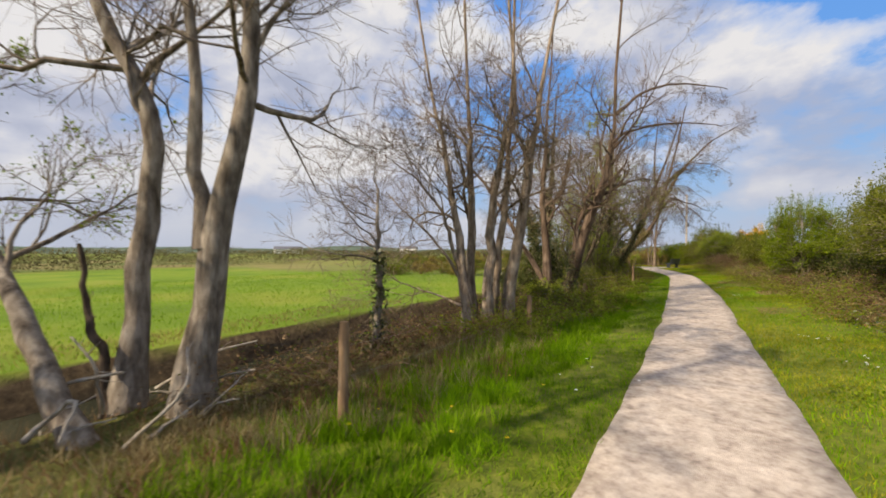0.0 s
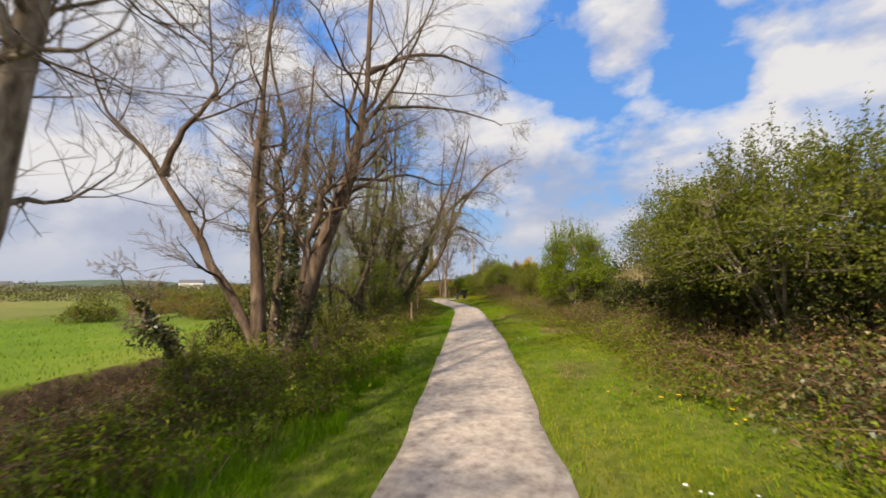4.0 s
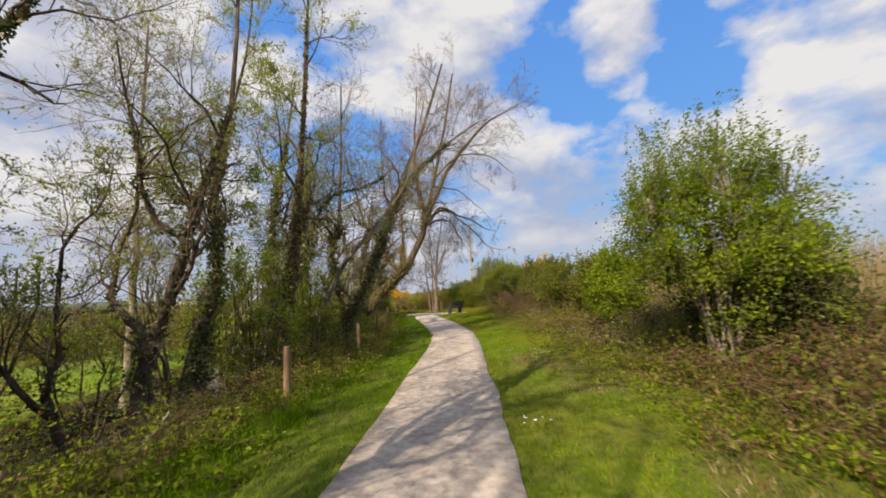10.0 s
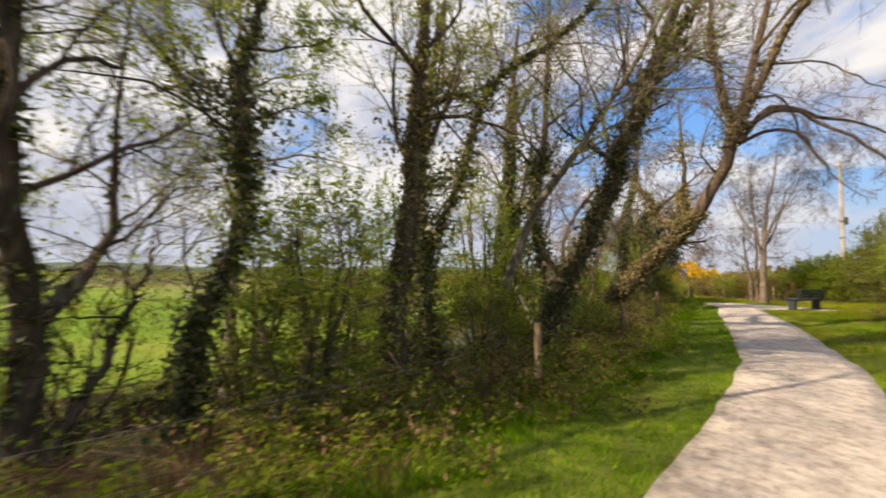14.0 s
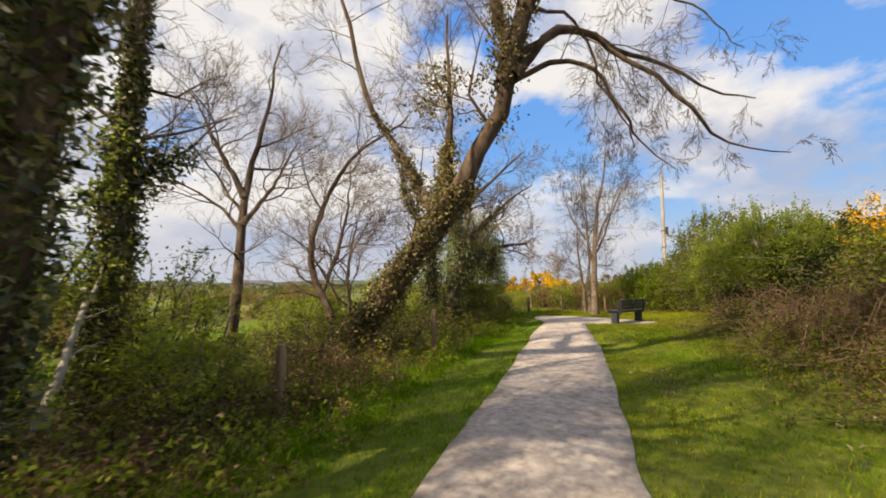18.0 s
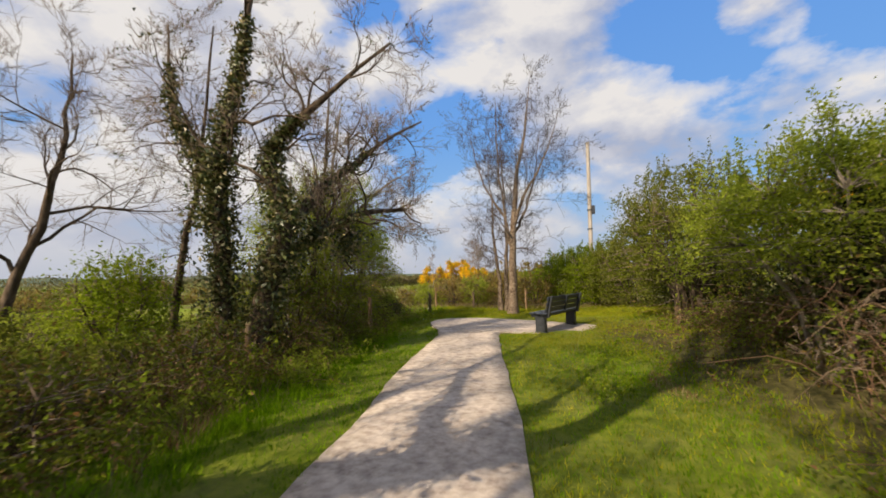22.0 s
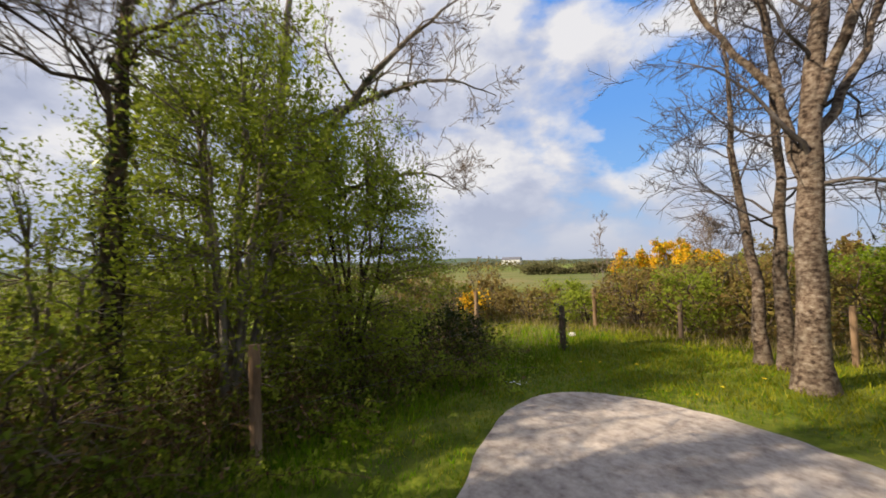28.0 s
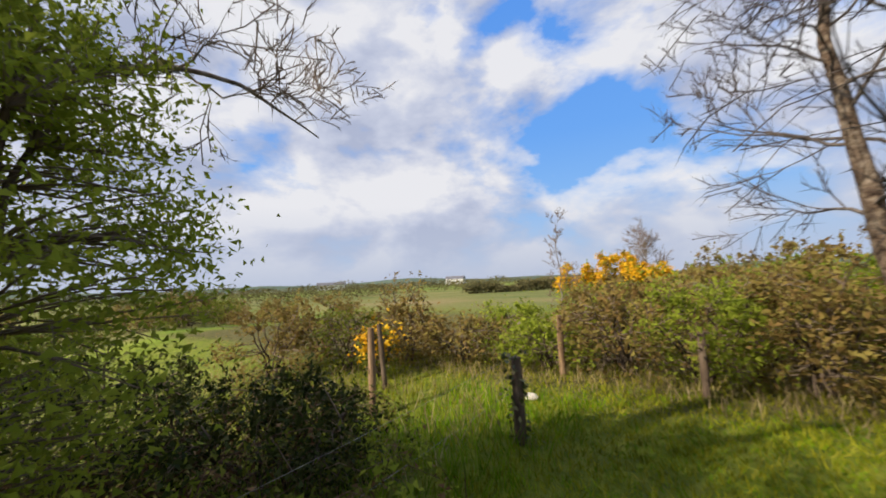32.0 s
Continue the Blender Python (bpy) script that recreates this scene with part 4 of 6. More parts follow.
bare_tree("ivy-covered leaning tree with a dark trunk", [
    ([(-4.98, 18.0, -0.5), (-4.92, 18.05, 1.0), (-4.85, 18.1, 2.2), (-4.7, 18.15, 3.9), (-4.6, 18.2, 5.5), (-4.4, 18.3, 9.0)], 0.16, 0.05),
    ([(-4.75, 18.1, 3.4), (-4.35, 18.5, 4.2), (-4.1, 18.9, 5.2), (-3.9, 19.2, 7.4)], 0.08, 0.03)], 22, bark="bark_dark", limbs=7, reach=1.8, ivy=6500, ivy_to=0.9, leaf=500, leaf_mat="ivy", ivy_out=0.15)
bare_tree("many-stemmed willow with dark crooked stems", [
    ([(-3.78, 20.45, -0.5), (-3.66, 20.47, 0.3), (-3.55, 20.46, 0.91), (-3.15, 20.35, 1.66), (-2.9, 20.3, 2.4), (-2.7, 20.3, 3.12), (-2.45, 20.35, 3.9), (-2.3, 20.5, 6.0), (-2.4, 20.8, 9.0)], 0.13, 0.03),
    ([(-2.84, 20.3, 2.3), (-3.15, 20.15, 2.65), (-3.45, 20.05, 3.2), (-3.5, 20.0, 3.9), (-3.7, 19.8, 5.4)], 0.06, 0.02),
    ([(-3.6, 20.46, 0.7), (-3.75, 20.54, 1.02), (-4.1, 20.7, 1.2), (-4.5, 20.88, 1.45), (-4.78, 21.0, 1.75), (-4.7, 21.02, 2.2), (-4.55, 21.0, 2.7), (-4.35, 21.0, 3.25), (-4.5, 21.1, 4.8)], 0.085, 0.02),
    ([(-3.7, 20.55, -0.4), (-3.9, 20.9, 0.3), (-4.2, 21.1, 0.75), (-4.0, 21.2, 1.2), (-4.4, 21.4, 1.6), (-4.9, 21.5, 1.9)], 0.05, 0.015)], 23, bark="bark_dark", limbs=8, reach=1.5, first=0.3, ivy=1200, leaf_size=0.036, leaf=4500, leaf_mat="leaf_young")
bare_tree("small crooked thorn with a snaking stem", [
    ([(-4.2, 19.96, -0.75), (-4.2, 19.75, -0.2), (-4.2, 19.6, 0.3), (-4.2, 19.58, 0.57), (-4.2, 19.72, 0.83), (-4.2, 19.64, 1.37), (-4.2, 19.73, 2.4), (-4.1, 20.05, 2.95), (-3.9, 20.1, 3.6)], 0.06, 0.015),
    ([(-4.2, 19.66, 0.1), (-4.5, 19.4, 0.6), (-4.6, 19.1, 1.3), (-4.6, 19.1, 2.4), (-4.6, 18.8, 2.9)], 0.04, 0.012)], 51, bark="bark_dark", limbs=9, reach=0.9, first=0.25, leaf_size=0.036, leaf=4200, leaf_mat="leaf_young", ivy=200)
bare_tree("slender crooked tree with ivy on its stem", [([(-3.7, 21.6, -0.5), (-3.6, 21.66, 0.3), (-3.6, 21.7, 0.92), (-3.6, 22.08, 1.79), (-3.6, 22.09, 2.61), (-3.6, 21.98, 3.42), (-3.55, 22.1, 4.4), (-3.3, 22.5, 7.0), (-3.2, 22.6, 9.0)], 0.1, 0.025)], 24, bark="bark_dark", limbs=14, reach=1.5, first=0.42, ivy=4200, ivy_out=0.2, leaf_size=0.045, leaf=10000, leaf_mat="leaf_young")
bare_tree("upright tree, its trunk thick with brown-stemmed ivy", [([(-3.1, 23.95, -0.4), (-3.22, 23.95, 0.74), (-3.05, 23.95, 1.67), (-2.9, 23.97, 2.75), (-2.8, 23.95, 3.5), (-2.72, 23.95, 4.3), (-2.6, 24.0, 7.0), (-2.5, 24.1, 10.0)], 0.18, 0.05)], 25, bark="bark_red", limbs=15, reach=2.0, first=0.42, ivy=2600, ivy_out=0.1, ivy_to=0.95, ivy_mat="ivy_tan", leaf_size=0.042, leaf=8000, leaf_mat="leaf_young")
bare_tree("slender bare tree standing behind the willows", [([(-5.9, 22.7, -0.6), (-5.85, 22.7, 2.0), (-5.75, 22.6, 4.4), (-5.7, 22.6, 8.0)], 0.1, 0.03)], 46, limbs=14, reach=1.8, first=0.35, leaf=4500, leaf_size=0.045, leaf_mat="leaf_young")
bare_tree("upright ivy-clad tree with a narrow crown", [([(-3.75, 25.2, -0.4), (-3.78, 25.2, 0.16), (-3.99, 25.2, 1.27), (-4.1, 25.2, 2.46), (-4.0, 25.2, 4.08), (-3.82, 25.25, 5.3), (-3.5, 25.5, 8.0)], 0.14, 0.04),
    ([(-3.98, 25.15, 1.5), (-3.56, 25.1, 2.05), (-3.18, 25.1, 2.63), (-2.88, 25.1, 3.23), (-2.6, 25.1, 4.0), (-2.11, 25.1, 4.35), (-1.04, 25.1, 4.6), (-0.2, 25.2, 5.4)], 0.05, 0.015)], 26, bark="bark_dark", limbs=10, reach=1.6, ivy=7500, ivy_out=0.24, ivy_to=0.9, leaf=6500, leaf_size=0.036, leaf_mat="leaf_young")
bare_tree("thin leaning stem rising over the path", [([(-3.45, 26.4, -0.3), (-3.14, 26.34, 0.93), (-2.76, 26.29, 1.68), (-2.3, 26.23, 2.46), (-1.77, 26.17, 3.08), (-1.37, 26.11, 3.51), (-0.85, 26.06, 4.1), (-0.25, 26.0, 5.0), (0.3, 26.2, 7.4)], 0.095, 0.03)], 27, limbs=13, reach=1.7, first=0.5, ivy=300, twig_each=(7, 6, 5))
bare_tree("thick dark leaning tree hung with ivy", [
    ([(-2.95, 27.3, -0.4), (-2.71, 27.3, 0.33), (-2.37, 27.3, 1.27), (-1.95, 27.3, 1.98), (-1.55, 27.3, 2.84), (-1.24, 27.3, 3.68), (-0.9, 27.35, 4.57), (-0.58, 27.4, 5.43), (0.2, 27.9, 7.6), (0.9, 28.3, 10.0)], 0.23, 0.06),
    ([(-2.5, 27.25, 1.0), (-3.0, 27.45, 2.1), (-3.15, 27.5, 3.2), (-2.85, 27.5, 4.4), (-2.75, 27.6, 9.0)], 0.15, 0.04),
    ([(-1.0, 27.35, 4.3), (-0.2, 27.2, 5.4), (0.8, 27.4, 6.4), (2.0, 27.9, 7.4)], 0.08, 0.025)], 28, bark="bark_dark", limbs=10, reach=1.7, first=0.5, fine=1.1, twig_each=(7, 6, 5), ivy=8500, ivy_to=0.7, ivy_out=0.2)
bare_tree("upright ivy-wrapped trunk in the scrub", [([(-4.85, 28.9, -0.5), (-4.8, 28.9, 2.0), (-4.7, 28.9, 4.5), (-4.5, 29.0, 8.0)], 0.24, 0.07)], 49, bark="bark_dark", limbs=8, reach=1.8, first=0.4, ivy=7500, ivy_to=0.85, ivy_out=0.2)
bare_tree("great leaning ivy-clad tree with boughs over the path", [
    ([(-4.05, 32.49, -0.40), (-3.56, 32.39, 0.43), (-2.91, 32.28, 1.13), (-2.26, 32.12, 1.73), (-1.56, 31.95, 2.37), (-1.03, 31.85, 3.08), (-0.55, 32.06, 4.10), (-0.15, 31.95, 5.29), (0.44, 31.85, 7.67), (1.31, 31.95, 11.77)], 0.31, 0.06),
    ([(-0.42, 32.01, 4.53), (0.77, 31.52, 6.80), (2.49, 31.31, 8.75), (4.22, 31.52, 9.83)], 0.11, 0.03),
    ([(-0.31, 32.01, 4.86), (-0.64, 31.74, 7.45), (-0.42, 31.63, 11.12)], 0.10, 0.03),
    ([(-1.32, 31.95, 2.70), (-1.46, 32.06, 3.35), (-1.39, 32.06, 4.21), (-1.50, 32.17, 6.15)], 0.10, 0.03),
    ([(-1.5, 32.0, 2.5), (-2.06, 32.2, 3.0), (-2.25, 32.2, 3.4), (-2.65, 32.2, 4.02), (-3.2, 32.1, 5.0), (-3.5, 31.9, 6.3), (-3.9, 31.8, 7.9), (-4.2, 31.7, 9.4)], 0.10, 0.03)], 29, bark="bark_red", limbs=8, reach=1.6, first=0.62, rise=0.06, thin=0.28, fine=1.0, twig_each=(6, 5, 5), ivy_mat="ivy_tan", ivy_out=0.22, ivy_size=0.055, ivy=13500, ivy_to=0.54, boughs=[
    ([(-0.25, 32.0, 4.6), (0.3, 32.3, 5.35), (0.76, 32.66, 5.34), (1.21, 33.12, 5.13), (1.86, 33.58, 5.0), (2.5, 34.04, 4.6), (3.18, 34.5, 4.5)], 0.07, 0.010),
    ([(-0.4, 32.0, 4.4), (0.0, 32.2, 4.75), (0.43, 32.46, 4.85), (0.9, 32.72, 4.68), (1.18, 32.98, 4.1), (1.39, 33.24, 3.76), (1.84, 33.5, 3.21)], 0.055, 0.008),
    ([(-0.2, 32.0, 4.9), (0.5, 32.3, 5.3), (1.08, 32.66, 5.05), (1.81, 33.12, 4.44), (2.26, 33.58, 3.98), (2.74, 34.04, 3.59), (3.54, 34.5, 3.5)], 0.06, 0.008),
    ([(0.0, 31.9, 5.6), (0.6, 32.8, 5.7), (0.82, 33.5, 4.9), (1.1, 33.5, 4.4), (1.26, 33.6, 3.9), (1.31, 33.7, 3.7)], 0.03, 0.006),
    ([(0.2, 31.85, 6.3), (1.3, 32.5, 6.2), (2.2, 33.0, 5.5), (2.8, 33.3, 4.8)], 0.03, 0.006),
    ([(0.12, 31.85, 6.59), (1.31, 31.31, 7.45), (2.71, 31.52, 7.45), (3.79, 32.17, 6.80)], 0.045, 0.01)])

bare_tree("slim bare tree standing apart in the scrub", [
    ([(-6.1, 31.4, -0.6), (-6.1, 31.5, 1.6), (-6.2, 31.7, 3.5), (-6.0, 31.9, 5.0), (-5.9, 32.2, 7.0)], 0.13, 0.03),
    ([(-6.18, 31.65, 3.3), (-6.6, 31.3, 4.3), (-7.2, 31.0, 5.6)], 0.07, 0.02),
    ([(-6.15, 31.6, 2.7), (-5.7, 32.0, 3.6), (-5.4, 32.3, 4.6)], 0.06, 0.02)], 31, bark="bark_dark", limbs=7, reach=1.7, first=0.2)
bare_tree("slim curved bare tree behind the leaning trunk", [([(-4.25, 32.6, -0.5), (-4.35, 32.5, 0.41), (-4.61, 32.5, 1.1), (-5.05, 32.5, 1.71), (-4.92, 32.5, 2.69), (-4.45, 32.5, 3.51), (-3.99, 32.5, 4.06), (-2.97, 32.5, 4.41), (-2.5, 32.5, 4.7)], 0.1, 0.02),
    ([(-4.3, 32.55, 0.2), (-4.1, 32.7, 1.0), (-4.25, 32.8, 1.9), (-4.0, 32.9, 3.0)], 0.06, 0.02)], 32, bark="bark_red", limbs=11, reach=1.3, first=0.25)
bare_tree("slim dark tree leaning over the bank", [([(-6.45, 37.6, -0.4), (-6.3, 37.5, 0.6), (-5.8, 37.3, 2.2), (-5.4, 37.2, 3.4), (-5.0, 37.1, 6.0)], 0.09, 0.025)], 33, bark="bark_dark", limbs=6, reach=1.2, first=0.4, ivy=500)
bare_tree("slim bare tree leaning in the pasture scrub", [([(-8.6, 36.0, -0.6), (-8.45, 36.1, 1.0), (-7.9, 36.3, 2.6), (-7.6, 36.4, 4.2), (-7.5, 36.4, 5.6)], 0.11, 0.025)], 52, bark="bark_dark", limbs=11, reach=1.6, first=0.3)
bare_tree("spreading tree with ivy-wrapped crooked limbs", [
    ([(-4.3, 37.4, -0.3), (-4.12, 37.38, 0.93), (-3.88, 37.35, 1.67), (-3.6, 37.35, 2.35), (-3.8, 37.35, 2.95), (-3.98, 37.35, 3.45), (-3.7, 37.35, 3.9), (-3.2, 37.4, 4.25), (-2.6, 37.5, 4.7), (-1.9, 37.9, 5.5)], 0.2, 0.04),
    ([(-3.9, 37.36, 1.6), (-3.85, 37.7, 2.2), (-3.85, 38.1, 2.72), (-3.7, 38.55, 3.25), (-3.45, 39.0, 3.7), (-3.2, 39.4, 4.1), (-2.82, 39.95, 4.65), (-2.3, 40.4, 5.1)], 0.15, 0.035),
    ([(-4.0, 37.4, 1.4), (-3.85, 37.75, 1.85), (-3.7, 38.08, 2.15), (-3.25, 38.45, 2.5), (-2.86, 38.83, 2.72), (-2.2, 39.3, 2.8)], 0.12, 0.07)], 34, bark="bark_dark", limbs=11, reach=1.15, first=0.4, rise=0.14, ivy=9000, ivy_to=0.75, leaf=900, leaf_mat="ivy", ivy_out=0.3, wig=0.34)
bare_tree("upright tree muffled in ivy beside the fence", [
    ([(-4.82, 37.25, -0.3), (-4.78, 37.2, 1.0), (-4.74, 37.1, 2.0), (-4.62, 36.9, 3.3), (-4.3, 36.9, 4.4), (-4.1, 36.9, 5.6), (-3.8, 37.0, 8.0)], 0.19, 0.05),
    ([(-4.68, 37.0, 2.8), (-5.1, 36.9, 3.6), (-5.5, 36.8, 4.4), (-5.7, 36.8, 6.0)], 0.08, 0.025)], 35, bark="bark_dark", limbs=8, reach=1.3, first=0.35, ivy=9000, ivy_to=0.85, leaf=900, leaf_mat="ivy", ivy_out=0.32, wig=0.32)
bare_tree("tall thin ivy-hung tree among the hawthorns", [
    ([(-5.1, 39.9, -0.3), (-4.95, 39.95, 1.9), (-4.75, 40.0, 3.6), (-4.6, 40.1, 6.5)], 0.1, 0.03)], 36, bark="bark_dark", limbs=9, reach=1.1, first=0.4, ivy=900)
bare_tree("bare-topped tree arching out over the end of the path", [
    ([(-5.9, 41.6, -0.4), (-5.8, 41.6, 2.0), (-5.65, 41.65, 3.9), (-5.4, 41.8, 6.5)], 0.13, 0.04),
    ([(-5.75, 41.6, 2.2), (-5.1, 42.0, 3.2), (-4.4, 42.5, 4.1), (-3.7, 43.0, 4.7)], 0.08, 0.02),
    ([(-5.75, 41.7, 2.2), (-5.4, 42.7, 2.7), (-5.1, 43.6, 2.95), (-5.0, 44.4, 2.7)], 0.04, 0.01),
    ([(-5.6, 41.8, 3.4), (-5.2, 42.7, 3.9), (-4.7, 43.6, 4.3), (-4.4, 44.5, 4.2)], 0.05, 0.012)], 37, bark="bark", limbs=6, reach=0.8, first=0.35, twig_each=(5, 4, 3), ivy=1800, ivy_to=0.6)

bare_tree("dead pale leaning stems at the hedge's foot", [
    ([(3.35, 37.0, 0.15), (3.5, 36.9, 0.6), (3.7, 36.8, 1.25)], 0.07, 0.04),
    ([(3.4, 37.0, 0.15), (3.75, 37.0, 0.7), (4.0, 37.0, 1.3)], 0.05, 0.02),
    ([(3.3, 36.9, 0.2), (3.1, 36.6, 0.55), (2.95, 36.3, 0.7)], 0.03, 0.012)], 53, bark="bark_pale", limbs=3, reach=0.5, first=0.4, twig_each=(2, 2, 2))
bare_tree("thin pale dead stem standing in the hedge", [([(4.45, 8.85, 0.2), (4.46, 8.83, 0.9), (4.44, 8.8, 1.62)], 0.016, 0.012)], 54, bark="bark", limbs=2, reach=0.35, first=0.4, twig_each=(2, 2, 2))

# ---- birches by the path's end ----
bare_tree("stout birch with rough flaking pale bark", [
    ([(-0.97, 45.75, -0.1), (-0.95, 45.75, 1.0), (-0.92, 45.72, 2.4), (-0.8, 45.7, 3.9), (-0.62, 45.72, 5.2), (-0.3, 45.75, 6.8), (-0.1, 45.8, 8.4)], 0.172, 0.012),
    ([(-0.93, 45.73, 2.1), (-1.08, 45.65, 3.2), (-1.25, 45.6, 4.6), (-1.35, 45.5, 6.4), (-1.3, 45.5, 7.8)], 0.062, 0.012),
    ([(-0.84, 45.71, 3.2), (-0.35, 45.6, 4.3), (0.3, 45.5, 5.4), (0.8, 45.5, 6.9)], 0.07, 0.012),
    ([(-0.88, 45.72, 2.7), (-0.45, 46.1, 3.8), (-0.1, 46.5, 5.2), (0.1, 46.7, 6.9)], 0.06, 0.012),
    ([(-1.1, 45.64, 3.4), (-1.7, 45.4, 4.4), (-2.1, 45.3, 5.6), (-2.3, 45.3, 6.6)], 0.045, 0.01)], 141, bark="birch", limb_mat="birch_limb", thin=0.28, limbs=10, reach=1.25, first=0.3, angle=56, rise=0.05, twig_each=(5, 5, 4), twig_mat="twig_grey")
bare_tree("slim birch with pale banded bark", [([(-1.27, 46.54, -0.1), (-1.3, 46.55, 1.2), (-1.25, 46.55, 2.8), (-1.3, 46.5, 4.6), (-1.35, 46.5, 7.4)], 0.105, 0.012)], 42, bark="birch", limb_mat="birch_limb", thin=0.28, limbs=16, reach=1.1, first=0.34, angle=64, rise=0.06, twig_each=(5, 5, 4), twig_mat="twig_grey")
bare_tree("slim slightly leaning birch with pale banded bark", [([(-1.55, 46.68, -0.1), (-1.58, 46.68, 1.1), (-1.72, 46.66, 2.6), (-1.78, 46.62, 4.0), (-1.9, 46.6, 6.3)], 0.095, 0.012)], 43, bark="birch", limb_mat="birch_limb", thin=0.28, limbs=14, reach=1.1, first=0.34, angle=66, rise=0.05, twig_each=(5, 5, 4), twig_mat="twig_grey")

# ---- bushes on the bank ----
HEDGE = "bushes along the bank"
shrub("hawthorn_bush", "large dense hawthorn bush in fresh olive leaf", "bush", 5.1, 11.6, 2.55, 1.75, 51, "leaf_olive", 92000, 0.03, 620, 18, bark="bark", lift=0.47, low_sprays=8, spire=0.2, long=1.3, group=HEDGE, top=0.02)
shrub("hawthorn_bush", "loose hawthorn bush, light green and feathery", "bush", 5.75, 15.0, 2.7, 1.5, 52, "leaf_olive", 44000, 0.032, 340, 12, bark="bark", lift=0.46, low_sprays=6, spire=0.2, group=HEDGE, tuft=0.17)
shrub("hawthorn_bush", "bright green hawthorn bush with pale stems showing", "bush", 4.7, 20.2, 2.75, 1.3, 53, "leaf", 74000, 0.029, 520, 18, bark="bark", lift=0.42, spire=0.24, low_sprays=10, group=HEDGE)
for k, (bx, by, bh, bw, mt) in enumerate([(4.9, 24.3, 1.75, 0.6, "leaf"), (5.3, 26.8, 1.8, 0.8, "leaf_bramble"), (5.2, 29.4, 2.0, 1.2, "leaf_olive"), (4.9, 32.0, 2.0, 1.3, "leaf_olive"), (5.2, 34.9, 1.5, 1.1, "leaf_bramble")]):
    shrub("hawthorn_bush", "mid-sized hedge bush, half in leaf", "bush", bx, by, bh, bw, 54 + k, mt, 20000, 0.042, 200, 9, group=HEDGE)
shrub("hawthorn_bush", "rounded green hawthorn bush with dark gaps", "bush", 3.75, 37.6, 2.25, 1.5, 61, "leaf_young", 60000, 0.03, 390, 18, bark="bark", lift=0.45, low_sprays=8, spire=0.2, group=HEDGE)
shrub("hawthorn_bush", "tall spreading hawthorn bush behind the bench", "bush", 3.45, 42.1, 3.1, 1.75, 62, "leaf_olive", 52000, 0.036, 360, 16, bark="bark_dark", lift=0.42, low_sprays=12, spire=0.2, group=HEDGE, long=1.25)
shrub("hawthorn_bush", "broad clipped hedge bush beyond the bench", "bush", 3.1, 47.6, 2.2, 1.6, 63, "leaf_olive", 38000, 0.045, 330, 9, lift=0.04, group=HEDGE)
shrub("hawthorn_bush", "broad hedge bush at the field's edge", "bush", 1.0, 50.2, 2.0, 1.7, 64, "leaf", 38000, 0.045, 330, 9, lift=0.03, group=HEDGE)
shrub("hawthorn_bush", "low hedge bush beside the birches", "bush", -1.0, 51.8, 1.6, 1.6, 65, "leaf", 26000, 0.045, 240, 8, lift=0.03, group=HEDGE)
shrub("hawthorn_bush", "dense hedge bush with a clipped top", "bush", 1.9, 48.6, 2.1, 1.5, 69, "leaf", 36000, 0.045, 330, 9, lift=0.03, group=HEDGE)
shrub("hawthorn_bush", "dense hedge bush behind the bench", "bush", 4.45, 45.3, 2.9, 1.5, 68, "leaf_olive", 46000, 0.04, 420, 12, lift=0.08, group=HEDGE)
# dark bushes added so the hollows under the hedge look shaded
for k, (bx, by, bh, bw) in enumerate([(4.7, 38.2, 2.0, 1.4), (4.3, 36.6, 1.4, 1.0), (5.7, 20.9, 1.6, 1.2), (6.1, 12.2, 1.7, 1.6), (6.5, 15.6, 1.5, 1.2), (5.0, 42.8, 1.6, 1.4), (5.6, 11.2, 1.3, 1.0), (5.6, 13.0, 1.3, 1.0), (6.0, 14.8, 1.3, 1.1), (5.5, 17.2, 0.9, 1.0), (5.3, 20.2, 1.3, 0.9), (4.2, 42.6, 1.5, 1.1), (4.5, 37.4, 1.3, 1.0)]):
    shrub("bush", "added dark leaf mass standing in for shade inside the hedge", "bush", bx, by, bh, bw, 760 + k, "thicket_leaf", 11000, 0.048, 160, 8, lift=0.02, group="dark thickets under the hedge")
shrub("gorse_bush", "tall gorse bush in yellow flower", "bush", 6.5, 41.8, 3.0, 1.4, 66, "leaf_olive", 7000, 0.05, 90, 8, flower=4500)
shrub("gorse_bush", "gorse in yellow flower on top of the bank", "bush", 3.4, 53.5, 2.5, 0.9, 67, "leaf_olive", 3500, 0.06, 60, 6, flower=2500)

# ---- brambles and scrub ----
k = 0
